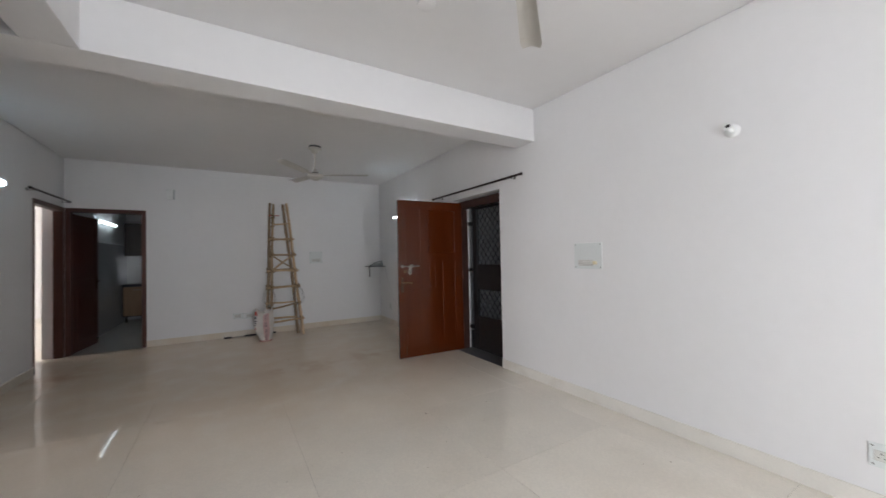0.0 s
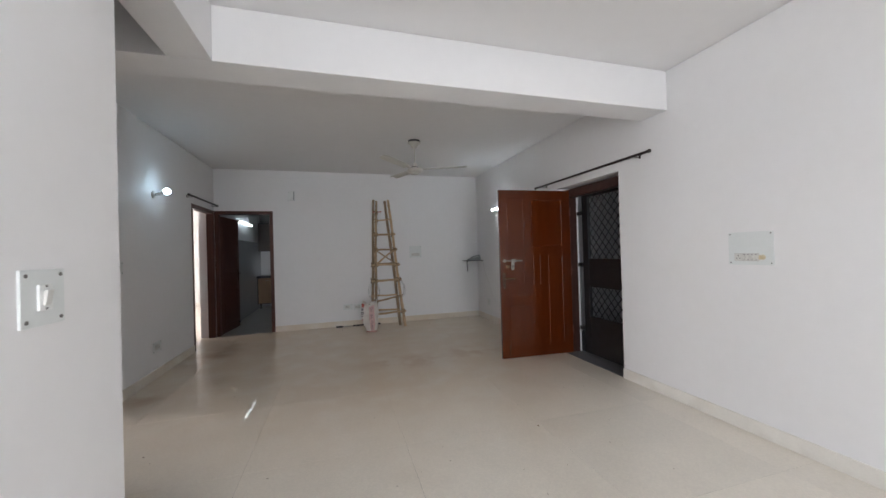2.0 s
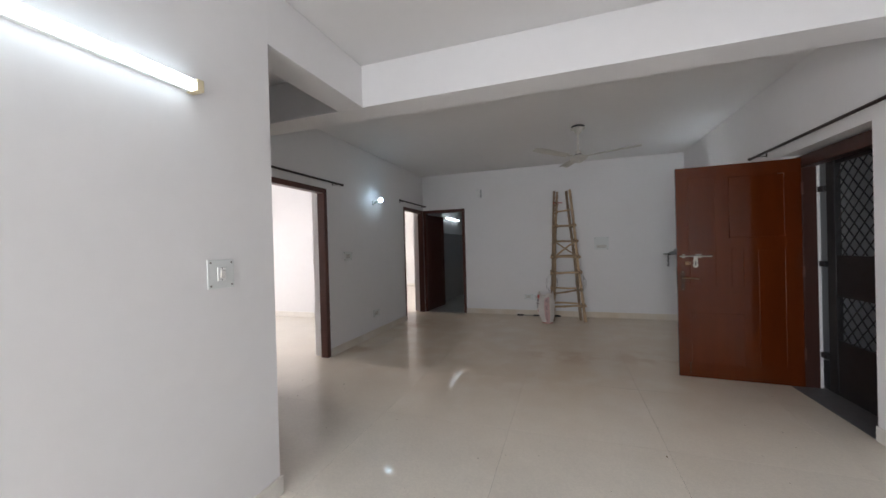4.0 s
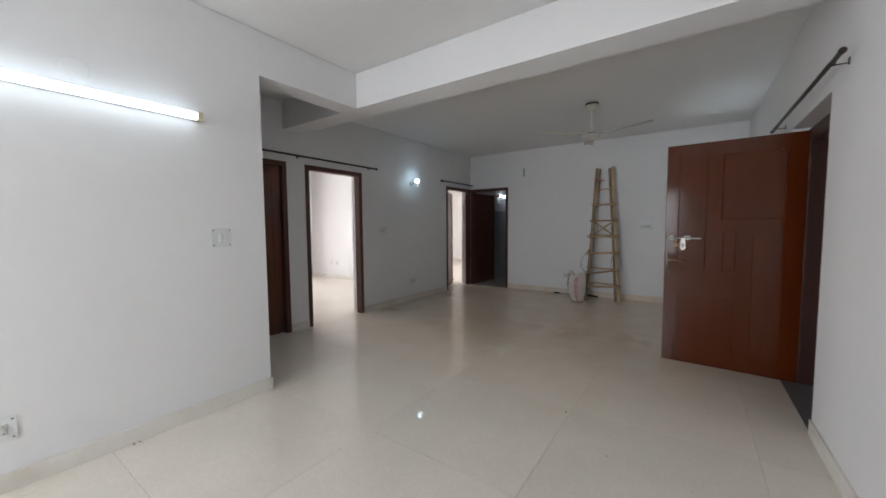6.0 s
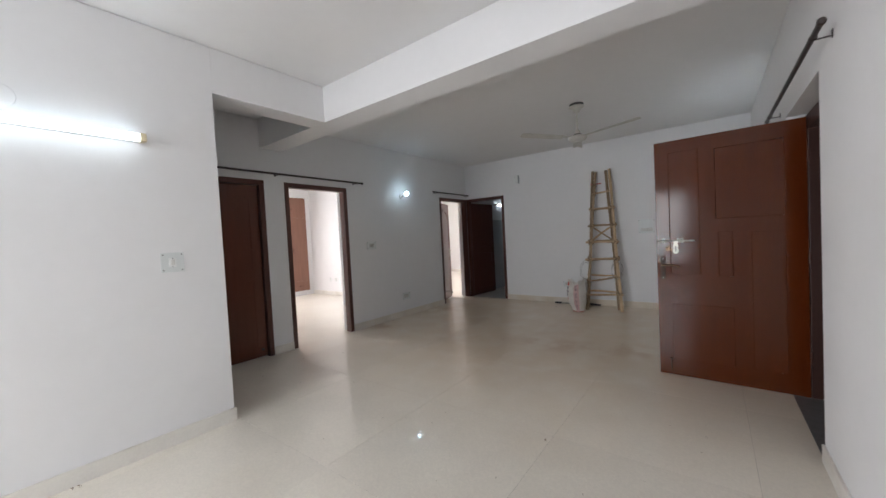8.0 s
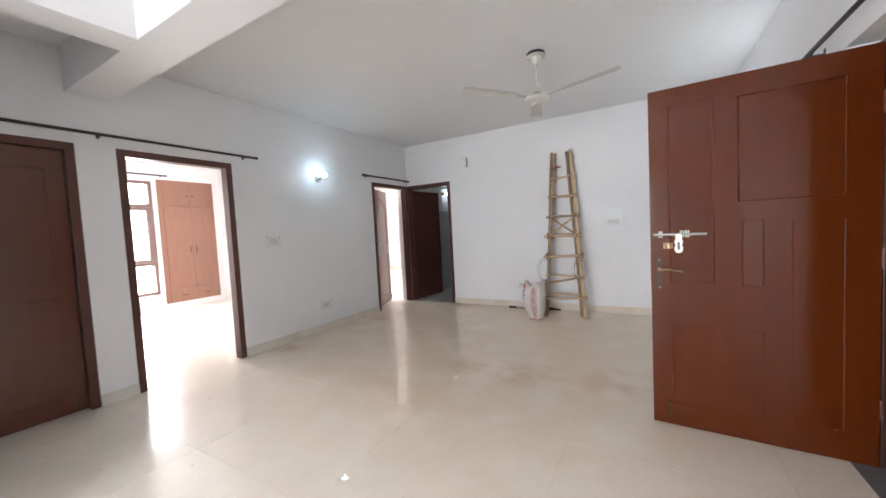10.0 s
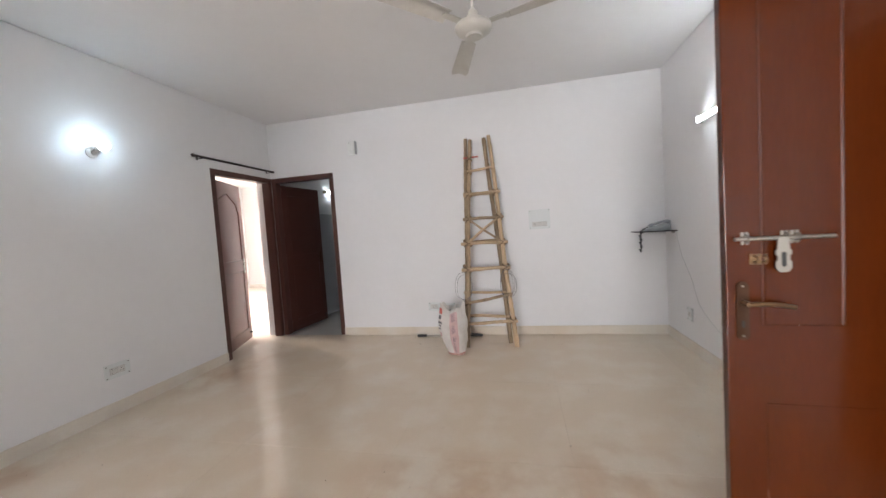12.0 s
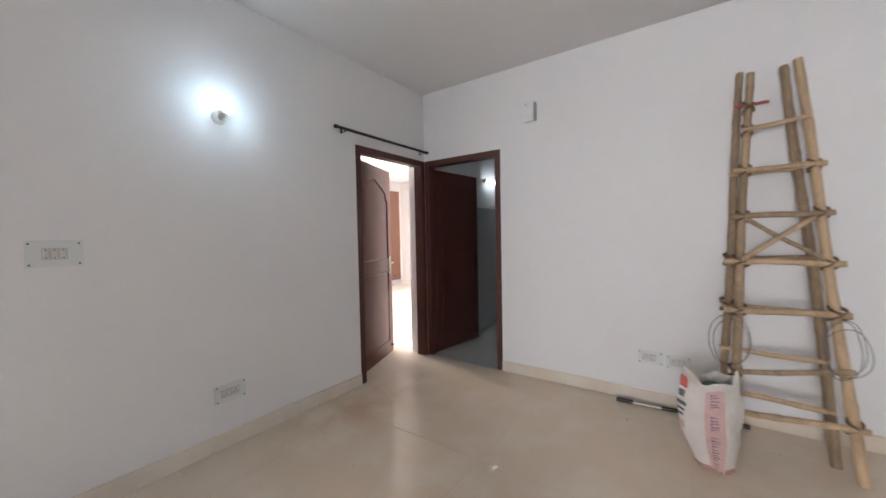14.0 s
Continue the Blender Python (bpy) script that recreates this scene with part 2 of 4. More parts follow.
BROWN = material("dark_brown_enamel", (0.092, 0.032, 0.023), 0.30, vary=0.08, scale=3, fine=40, bump=0.04, bump_scale=35, spec=0.35, stretch=(6, 6, 0.7))
FRAME = material("brown_frame_enamel", (0.098, 0.040, 0.030), 0.36, spec=0.35, vary=0.15, scale=4, fine=45, bump=0.10, bump_scale=40, stretch=(5, 5, 0.8))
# FRAME enamel darkened: the shade behind the open leaf is put into the colour
SHADEDFRAME = material("shaded_entrance_frame_enamel", (0.050, 0.021, 0.016), 0.36, spec=0.3, vary=0.15, scale=4, fine=45, bump=0.10, bump_scale=40, stretch=(5, 5, 0.8))
PALEDOOR = material("satin_brown_panel_door", (0.175, 0.050, 0.036), 0.34, spec=0.42, vary=0.08, scale=3, fine=40, bump=0.04, bump_scale=35, stretch=(6, 6, 0.7))
BATHDOOR = material("glossy_brown_bathroom_door", (0.120, 0.042, 0.026), 0.20, spec=0.45, vary=0.10, scale=3, fine=40, bump=0.03, bump_scale=20, stretch=(6, 6, 0.7))
BLACK = material("black_painted_iron", (0.018, 0.017, 0.018), 0.42, vary=0.3, scale=12, bump=0.08, bump_scale=90)
RODMAT = material("dark_brown_curtain_rod", (0.028, 0.018, 0.016), 0.4, vary=0.2, scale=12)
PLASTIC = material("white_switch_plastic", (0.80, 0.81, 0.80), 0.28, vary=0.02, scale=10)
MODULE = material("greyed_switch_plastic", (0.64, 0.63, 0.60), 0.35, vary=0.05, scale=20)
GASKET = material("grey_switch_surround", (0.56, 0.55, 0.53), 0.6, vary=0.08, scale=20)
CLEAR = material("frosted_cover_plate", (0.71, 0.735, 0.73), 0.32, vary=0.03, scale=9)
IVORY = material("aged_ivory_plastic", (0.64, 0.55, 0.37), 0.4, vary=0.08, scale=20)
DARK = material("dark_socket_hole", (0.03, 0.03, 0.03), 0.6)
STEEL = material("brushed_steel", (0.42, 0.395, 0.345), 0.40, metal=1.0, vary=0.06, scale=30, fine=150)
BRONZE = material("worn_bronze_handle", (0.070, 0.032, 0.016), 0.5, spec=0.10, metal=0.0, vary=0.15, scale=30, fine=150)
BAMBOO = material("weathered_bamboo", (0.43, 0.305, 0.19), 0.62, vary=0.42, scale=5, fine=30, bump=0.35, bump_scale=45, stretch=(3, 3, 0.8), random_vary=0.35)
ROPE = material("jute_lashing", (0.20, 0.13, 0.075), 0.9, vary=0.3, scale=60, bump=0.6, bump_scale=180)
WIRE = material("grey_binding_wire", (0.16, 0.15, 0.15), 0.5, metal=0.4)
SACK = material("white_woven_sack", (0.66, 0.62, 0.58), 0.6, vary=0.10, scale=9, fine=140, bump=0.35, bump_scale=130, dirt=(0.40, 0.34, 0.28), dirt_amount=0.45, dirt_scale=6)
PINK = material("faded_pink_print", (0.60, 0.40, 0.38), 0.6, vary=0.15, scale=20, bump=0.2, bump_scale=130)
REDDUST = material("pinkish_sack_hem", (0.46, 0.25, 0.21), 0.7, vary=0.2, scale=20)
REDPRINT = material("faded_red_print", (0.50, 0.10, 0.08), 0.6, vary=0.25, scale=30)
VIOLET = material("faded_violet_print", (0.17, 0.12, 0.17), 0.6, vary=0.3, scale=40)
INK = material("faded_black_print", (0.10, 0.10, 0.11), 0.6, vary=0.3, scale=40)
RUBBISH = material("dusty_green_rag", (0.05, 0.14, 0.06), 0.8, vary=0.4, scale=25, bump=0.5, bump_scale=60)
FANPAINT = material("ivory_fan_enamel", (0.57, 0.545, 0.50), 0.38, vary=0.05, scale=8, dirt=(0.35, 0.29, 0.2), dirt_amount=0.2, dirt_scale=9)
WARDROBE = material("orange_brown_veneer", (0.27, 0.130, 0.088), 0.38, vary=0.12, scale=4, fine=35, stretch=(6, 6, 0.6), bump=0.04, bump_scale=30)
LAMINATE = material("light_wood_laminate", (0.34, 0.21, 0.12), 0.4, vary=0.12, scale=4, fine=35, stretch=(6, 6, 0.6))
DARKLAM = material("dark_brown_laminate", (0.045, 0.028, 0.022), 0.35, vary=0.2, scale=4, fine=35, stretch=(6, 6, 0.6))
PHONE = material("grey_telephone_plastic", (0.34, 0.36, 0.37), 0.4, vary=0.05, scale=12)
SMOKED = material("smoked_shelf_slab", (0.05, 0.05, 0.055), 0.15, vary=0.2, scale=30)
BOXBROWN = material("brown_meter_box", (0.22, 0.15, 0.125), 0.45, vary=0.1, scale=9)
WINFRAME = material("brown_window_enamel", (0.20, 0.125, 0.108), 0.35, vary=0.1, scale=4, fine=40, stretch=(5, 5, 0.8))
BRASS = material("tarnished_brass_lever", (0.26, 0.16, 0.085), 0.36, metal=0.9, vary=0.2, scale=30, fine=150)
SCREW = material("dull_dark_screw", (0.22, 0.21, 0.20), 0.45, metal=0.7)
HAZE = glowing("bright_hazy_daylight", (1.0, 0.99, 0.97), 4.0)
PANE = glass("window_glass")
TUBEGLOW = glowing("cool_white_tube", (0.78, 0.93, 1.0), 5.8)
SLIMGLOW = glowing("slim_cool_white_tube", (0.80, 0.94, 1.0), 18.0)
BULBGLOW = glowing("cool_white_bulb", (0.58, 0.84, 1.0), 33.0)
CONCRETE = material("lobby_plaster", (0.52, 0.52, 0.52), 0.8, vary=0.08, scale=3)
EARTH = material("dusty_ground", (0.22, 0.20, 0.16), 0.9, vary=0.2, scale=0.05, fine=1)

# ---------------------------------------------------------------- large structure
HALL_W, HALL_E, HALL_N, HALL_S, PIER, PIER_N, TOP, SOFFIT = -2.14, 2.64, 7.41, -2.60, -0.825, 1.930, 2.86, 2.515


def wall(name, axis, inner, outer, u0, u1, holes=(), z1=TOP, paint=PAINT, label="white painted plaster wall"):
    """A wall across x or y with openings (u0, u1, z0, z1), and a narrow shadow groove under the ceiling."""
    lo, hi = min(inner, outer), max(inner, outer)
    bm = bmesh.new()
    us = sorted({u0, u1, *[h[0] for h in holes], *[h[1] for h in holes]})
    zs = sorted({-0.15, z1 - 0.010, *[h[2] for h in holes], *[h[3] for h in holes]})
    for a, b in zip(us, us[1:]):
        for c, d in zip(zs, zs[1:]):
            if any(h[0] <= a and b <= h[1] and h[2] <= c and d <= h[3] for h in holes):
                continue
            box(bm, (lo, a, c) if axis == "x" else (a, lo, c), (hi, b, d) if axis == "x" else (b, hi, d))
    g = 0.010
    box(bm, (lo + g, u0 + g, z1 - 0.010) if axis == "x" else (u0 + g, lo + g, z1 - 0.010),
        (hi - g, u1 - g, z1) if axis == "x" else (u1 - g, hi - g, z1))
    bmesh.ops.remove_doubles(bm, verts=bm.verts[:], dist=0.0001)
    return tagged(part(name, bm, paint), label, "wall", kind="structure")


D1, D2, D3, DK, DM = (2.07, 2.945), (3.20, 4.17), (6.43, 7.409), (-2.1365, -1.225), (3.50, 4.56)
HEAD = 2.135
wall("wall_west", "x", HALL_W, -2.37, 1.69, 7.64, [(*D1, -0.15, HEAD), (*D2, -0.15, HEAD), (*D3, -0.15, HEAD)])
wall("wall_north", "y", HALL_N, 7.64, -2.14, 2.64, [(*DK, -0.15, HEAD)])
wall("wall_east", "x", HALL_E, 2.87, -2.83, 7.64, [(*DM, -0.15, 2.115)])
wall("wall_living_west", "x", PIER, -1.06, -2.60, PIER_N)
wall("wall_passage_south", "y", PIER_N, 1.69, -2.14, -1.06)
wall("wall_south", "y", HALL_S, -2.83, -1.06, 2.64, [(-0.79, 0.89, 0.10, 2.20)])
# bathroom behind the closed door
wall("wall_bathroom_south", "y", 1.69, 1.60, -4.0, -2.37)
wall("wall_bathroom_west", "x", -4.0, -4.1, 1.60, 2.99, [(2.0, 2.6, 1.5, 2.1)])
# bedroom beyond the second door
wall("wall_bedroom_south", "y", 3.02, 2.99, -6.50, -2.37)
wall("wall_bedroom_west", "x", -6.50, -6.73, 2.99, 6.35, [(3.55, 5.13, 0.33, 2.52), (5.20, 6.22, 0.12, 2.56)])
wall("wall_bedroom_north", "y", 6.35, 6.42, -6.50, -2.37)
# bedroom beyond the corner door
wall("wall_far_bedroom_west", "x", -6.60, -6.83, 6.42, 12.0, [(7.75, 9.45, 0.40, 2.45), (10.2, 11.92, 0.12, 2.60)])
wall("wall_far_bedroom_north", "y", 12.0, 12.2, -6.60, -2.37)
# kitchen
wall("wall_kitchen_west", "x", -2.14, -2.37, 7.64, 12.0)
wall("wall_kitchen_north", "y", 11.10, 11.30, -2.14, 0.90)
wall("wall_kitchen_east", "x", 0.90, 1.10, 7.64, 11.10)
# stair lobby
# the window opening in the east wall is invented, no lobby window is known
wall("wall_lobby_east", "x", 4.45, 4.65, 2.40, 5.70, [(2.75, 3.75, 0.9, 2.4)], paint=CONCRETE, label="grey plastered stair lobby wall")
wall("wall_lobby_south", "y", 2.60, 2.40, 2.87, 4.45, paint=CONCRETE, label="grey plastered stair lobby wall")
wall("wall_lobby_north", "y", 5.50, 5.70, 2.87, 4.45, paint=CONCRETE, label="grey plastered stair lobby wall")

tagged(part("ceiling", B((-7.4, -2.83, TOP), (4.65, 12.2, TOP + 0.15)), CEIL), "flat white painted ceiling slab", "ceiling", kind="structure")


def beam(name, lo, hi):
    bm = B((lo[0], lo[1], lo[2]), (hi[0], hi[1], TOP - 0.010), 0.004)
    box(bm, (lo[0] + 0.01, lo[1] + 0.01, TOP - 0.010), (hi[0] - 0.01, hi[1] - 0.01, TOP))
    return tagged(part(name, bm, PAINT), "white plastered concrete ceiling beam", "beam", kind="structure")


beam("beam_cross", (HALL_W, 2.917, SOFFIT), (HALL_E, 3.19, TOP))
beam("beam_side", (-1.06, PIER_N, SOFFIT), (PIER, 2.917, TOP))

slab = B((HALL_W, 1.75, -0.16), (HALL_E, HALL_N, -0.0014))
box(slab, (-1.06, HALL_S, -0.16), (HALL_E, 1.75, -0.0014))
floor = tagged(part("floor", slab, GROUT), "cream marble tile floor with grey joints", "floor", kind="structure")
tagged(part("floor_bedroom", B((-7.4, 3.0, -0.16), (-2.14, 6.36, 0.0)), TILE), "pale cream tiled bedroom floor", "floor", kind="structure")
tagged(part("floor_far_bedroom", B((-7.4, 6.36, -0.16), (-2.14, 12.0, -0.001)), TILE), "pale cream tiled bedroom floor", "floor", kind="structure")
tagged(part("floor_bathroom", B((-4.0, 1.6, -0.16), (-2.14, 2.99, 0.0)), TILE), "pale tiled floor behind the closed door", "floor", kind="structure")
tagged(part("floor_kitchen", B((-2.14, 7.41, -0.16), (0.9, 11.1, 0.0)), GREYFLOOR), "smooth grey kitchen floor", "floor", kind="structure")
tagged(part("floor_lobby", B((2.89, 2.4, -0.16), (4.65, 5.7, -0.02)), THRESH), "dark stone stair lobby floor", "floor", kind="structure")
tagged(part("threshold", B((2.64, 3.5, -0.16), (2.89, 4.56, 0.004)), GREYSTONE), "dark grey granite door threshold", "threshold", kind="structure")
tagged(part("balcony_slab", B((-1.06, -4.2, -0.16), (2.87, -2.60, -0.02)), GREYFLOOR), "grey balcony floor slab", "floor", kind="structure")
tagged(part("backdrop", B((-16.1, -6, -9), (-16.0, 24, 14)), HAZE), "bright hazy daylight beyond the bedroom windows", "backdrop", kind="structure")
tagged(part("ground", B((-400, -400, -9.3), (400, 400, -9.0)), EARTH), "dusty open ground far below the flat", "ground", kind="structure")

# glazed kitchen wall tiles below the painted band
tagged(part("wall_tiling", B((-2.138, 7.66, 0.0), (-2.128, 11.1, 1.70), 0.002), WALLTILE), "pale glazed tiles on the kitchen wall", "tiles", kind="structure")
tagged(part("wall_tiling", B((-2.128, 11.088, 0.0), (0.9, 11.098, 1.70), 0.002), WALLTILE), "pale glazed tiles on the kitchen wall", "tiles", kind="structure")

# skirting boards, butted at the corners
SK = 0.10


def skirting(lo, hi):
    tagged(part("baseboard", B((lo[0], lo[1], 0.0), (hi[0], hi[1], SK), 0.003), SKIRT), "low cream marble skirting along the wall", "skirting", kind="structure")


T = 0.013
skirting((HALL_W, 2.945, 0), (HALL_W + T, 3.20, 0))
skirting((HALL_W, 4.17, 0), (HALL_W + T, 6.43, 0))
skirting((-1.225, HALL_N - T, 0), (HALL_E - T, HALL_N, 0))
skirting((HALL_E - T, 4.56, 0), (HALL_E, HALL_N, 0))
skirting((HALL_E - T, HALL_S, 0), (HALL_E, 3.50, 0))
skirting((PIER, HALL_S, 0), (PIER + T, PIER_N + T, 0))
skirting((-2.14, PIER_N, 0), (PIER, PIER_N + T, 0))
skirting((-6.5, 3.02, 0), (-6.5 + T, 5.20, 0))
skirting((-6.5, 6.35 - T, 0), (-2.37, 6.35, 0))
skirting((-6.6, 12.0 - T, 0), (-2.37, 12.0, 0))

# ---------------------------------------------------------------- doors


def frame_parts(owner, axis, u0, u1, d0, d1, head, w=0.06, paint=FRAME):
    """Two jambs and a head; depth runs from d0 to d1 across the wall."""
    def put(a, b, c, d, name):
        lo, hi = ((d0, a, c), (d1, b, d)) if axis == "x" else ((a, d0, c), (b, d1, d))
        part(name, B(lo, hi, 0.004), paint, owner)
    put(u0, u0 + w, 0.001, head, "jamb")
    put(u1 - w, u1, 0.001, head, "jamb")
    put(u0 + w, u1 - w, head - w, head, "head")


def bead(owner, points, r=0.007, paint=BROWN, closed=True, y=0.0, name="moulding"):
    """A raised bead along x-z points on the face at y."""
    part(name, strand(bmesh.new(), [(p[0], y, p[1]) for p in points], r, 6, closed), paint, owner, smooth=True)


def lever_handle(owner, x, z, y, way, paint, lever=None):
    """Long round-ended back plate with a lever and a keyhole, on the face at y (towards -y)."""
    part("handle_plate", prism(bmesh.new(), capsule(x, z, 0.036, 0.20), y - 0.005, y), paint, owner, "worn dull metal handle plate")
    bm = rod(bmesh.new(), (x, y - 0.004, z + 0.03), (x, y - 0.045, z + 0.03), 0.009)
    strand(bm, [(x, y - 0.043, z + 0.03), (x + way * 0.05, y - 0.047, z + 0.032), (x + way * 0.10, y - 0.045, z + 0.026), (x + way * 0.125, y - 0.04, z + 0.02)], 0.0075, 8)
    part("lever", bm, lever or paint, owner, "tarnished lever", smooth=True)
    part("keyhole", prism(bmesh.new(), capsule(x, z - 0.045, 0.008, 0.024), y - 0.0062, y - 0.0045), DARK, owner)
    for dz in (-0.085, 0.085):
        part("handle_screw", rod(bmesh.new(), (x, y - 0.0068, z + dz), (x, y - 0.004, z + dz), 0.004, seg=8), STEEL, owner)


def arched(x0, x1, z0, z1):
    """Outline of a panel with a stepped pointed top."""
    m, w = (x0 + x1) / 2, x1 - x0
    return [(x0, z0), (x1, z0), (x1, z1 - 0.21), (x1 - 0.06 * w, z1 - 0.19), (x1 - 0.08 * w, z1 - 0.12), (x1 - 0.25 * w, z1 - 0.07), (m, z1),
            (x0 + 0.25 * w, z1 - 0.07), (x0 + 0.08 * w, z1 - 0.12), (x0 + 0.06 * w, z1 - 0.19), (x0, z1 - 0.21)]


def panel_leaf(owner, m, width, paint, height=2.055, plain=False, flip=False):
    """A panelled leaf: its hinge at the origin, running along +x, its face towards -y."""
    lf = part("leaf", B((0, 0, 0.012), (width, 0.034, height), 0.003), paint, owner, at=m)
    for y in (-0.002, 0.036):
        r = 0.0024 if plain else 0.009
        bead(lf, [(0.11, 1.08), (width - 0.11, 1.08), (width - 0.11, 1.92), (0.11, 1.92)] if plain else arched(0.11, width - 0.11, 1.08, 1.92), r, paint, y=y)
        bead(lf, [(0.11, 0.16), (width - 0.11, 0.16), (width - 0.11, 0.93), (0.11, 0.93)], r, paint, y=y)
    lever_handle(lf, 0.06 if flip else width - 0.06, 1.0, 0.0, 1 if flip else -1, BRONZE if plain else STEEL, STEEL if flip else None)
    part("door_stop", rod(bmesh.new(), (width - 0.06, -0.03, 0.10), (width - 0.06, 0.0, 0.10), 0.013), BLACK, lf)
    return lf


# closed bathroom door
door = thing("door_1", pose(0, 0, 0), "closed dark brown panelled door in its frame", "door", kind="structure")
frame_parts(door, "x", *D1, -2.24, -2.137, HEAD)
panel_leaf(door, pose(-2.19, 2.131, 0, 0, 0, 90), 0.753, BATHDOOR, 2.074, True, True)
# open doorway to the bedroom
door = thing("door_2", pose(0, 0, 0), "open doorway with a dark brown wooden frame", "door", kind="structure")
frame_parts(door, "x", *D2, -2.24, -2.137, HEAD)
# half open bedroom door in the corner
door = thing("door_3", pose(0, 0, 0), "half-open brown panelled bedroom door in its frame", "door", kind="structure")
frame_parts(door, "x", *D3, -2.24, -2.137, HEAD)
panel_leaf(door, pose(-2.243, 6.492, 0, 0, 0, 90 + 21), 0.85, PALEDOOR)
# kitchen door, swung into the kitchen
door = thing("door_4", pose(0, 0, 0), "open dark brown kitchen door in its frame", "door", kind="structure")
frame_parts(door, "y", *DK, 7.407, 7.51, HEAD)
panel_leaf(door, pose(-2.074, 7.515, 0, 0, 0, 83.5), 0.78, BROWN, plain=True)

# entrance door: reddish leaf opened into the hall, iron grille behind
door = thing("door_5", pose(0, 0, 0), "open glossy reddish-brown entrance door with steel bolt", "door", kind="structure")
frame_parts(door, "x", *DM, 2.742, 2.845, 2.095, 0.105, SHADEDFRAME)
tagged(part("wall_reveal", B((2.845, 4.458, 0.0), (2.868, 4.56, 2.115)), PAINT), "white plaster reveal beside the door frame", "wall", kind="structure")
LEAF_W = 0.968
leaf = part("leaf", B((0, 0, 0.004), (LEAF_W, 0.038, 2.075), 0.003), REDDOOR, door, at=pose(1.770, 4.502, 0, 0, 0, -3.0))


def raised_panel(x0, x1, z0, z1, r=0.0055):
    """A shallow raised field with a bead round it; x is counted from the free edge."""
    a, b = x0, x1
    part("panel", B((a, -0.0014, z0), (b, 0.003, z1), 0.001), REDDOOR, leaf)
    bead(leaf, [(a, z0), (b, z0), (b, z1), (a, z1)], r, REDBEAD, y=0.0006)


raised_panel(0.105, 0.318, 0.91, 1.97)
raised_panel(0.432, 0.845, 1.375, 1.95)
raised_panel(0.445, 0.535, 0.90, 1.265)
raised_panel(0.652, 0.845, 0.16, 1.255, 0.004)
raised_panel(0.110, 0.535, 0.15, 0.64, 0.0026)

BOLT = 1.202
part("bolt", rod(bmesh.new(), (0.018, -0.022, BOLT), (0.285, -0.022, BOLT - 0.002), 0.0068, seg=14), STEEL, leaf, "bright steel sliding bolt", smooth=True)
for x in (0.055, 0.165, 0.192):
    bm = B((x - 0.011, -0.004, BOLT - 0.021), (x - 0.002, 0.001, BOLT + 0.021), 0.001)
    box(bm, (x + 0.002, -0.004, BOLT - 0.021), (x + 0.011, 0.001, BOLT + 0.021), 0.001)
    strand(bm, [(x, -0.002, BOLT - 0.012), (x, -0.024, BOLT - 0.0105), (x, -0.0315, BOLT), (x, -0.024, BOLT + 0.0105), (x, -0.002, BOLT + 0.012)], 0.0035, 6)
    part("staple", bm, STEEL, leaf)
hx, hz = 0.148, BOLT - 0.062
part("hasp", prism(bmesh.new(), [(hx + 0.82 * p, hz + q) for p, q in ((-0.018, 0.058), (0.018, 0.058), (0.020, 0.026), (0.026, 0.020), (0.026, 0.008), (0.020, 0.003), (0.020, -0.010), (0.026, -0.016), (0.026, -0.034), (0.018, -0.046), (0.010, -0.050),
                                                               (-0.010, -0.050), (-0.018, -0.046), (-0.026, -0.034), (-0.026, -0.016), (-0.020, -0.010), (-0.020, 0.003), (-0.026, 0.008), (-0.026, 0.020), (-0.020, 0.026))], -0.030, -0.024), STEEL, leaf, "notched steel hasp plate")
part("hasp_slot", prism(bmesh.new(), capsule(hx, hz - 0.008, 0.012, 0.048), -0.0312, -0.0295), DARK, leaf)
bm = B((0.093 - 0.025, -0.003, BOLT - 0.088), (0.093 + 0.025, 0.001, BOLT - 0.052), 0.001)
for px in (0.080, 0.106):
    strand(bm, [(px, -0.002, BOLT - 0.080), (px, -0.020, BOLT - 0.079), (px, -0.024, BOLT - 0.070), (px, -0.020, BOLT - 0.061), (px, -0.002, BOLT - 0.060)], 0.0042, 6)
part("catch", bm, BRASS, leaf, "dull brass bolt catch")
for px in (0.073, 0.113, 0.093):
    part("catch_screw", rod(bmesh.new(), (px, -0.0042, BOLT - 0.057), (px, -0.002, BOLT - 0.057), 0.003, seg=8), DARK, leaf)
lever_handle(leaf, 0.045, 0.958, -0.001, 1, BRONZE, BRASS)
part("tower_bolt", rod(bmesh.new(), (0.092, -0.012, 0.045), (0.092, -0.012, 0.155), 0.005), BRONZE, leaf, "small worn tower bolt")
part("tower_bolt_knob", rod(bmesh.new(), (0.108, -0.016, 0.150), (0.076, -0.016, 0.150), 0.006), BRONZE, leaf)
part("lock_edge", B((-0.002, 0.010, 0.90), (0.0, 0.03, 1.08)), BRONZE, leaf)
for z in (0.30, 1.05, 1.80):
    part("hinge", rod(bmesh.new(), (LEAF_W + 0.004, 0.0, z - 0.05), (LEAF_W + 0.004, 0.0, z + 0.05), 0.008), FRAME, leaf)

# outer iron grille door
grille = thing("grille_door", pose(2.87, 0, 0), "black iron security door with diamond mesh", "security door")
Y0, Y1 = 3.53, 4.385
for a, b, nm in ((Y0, Y0 + 0.07, "stile"), (Y1 - 0.10, Y1, "stile")):
    part(nm, B((0.0, a, 0.012), (0.045, b, 2.05), 0.004), BLACK, grille)
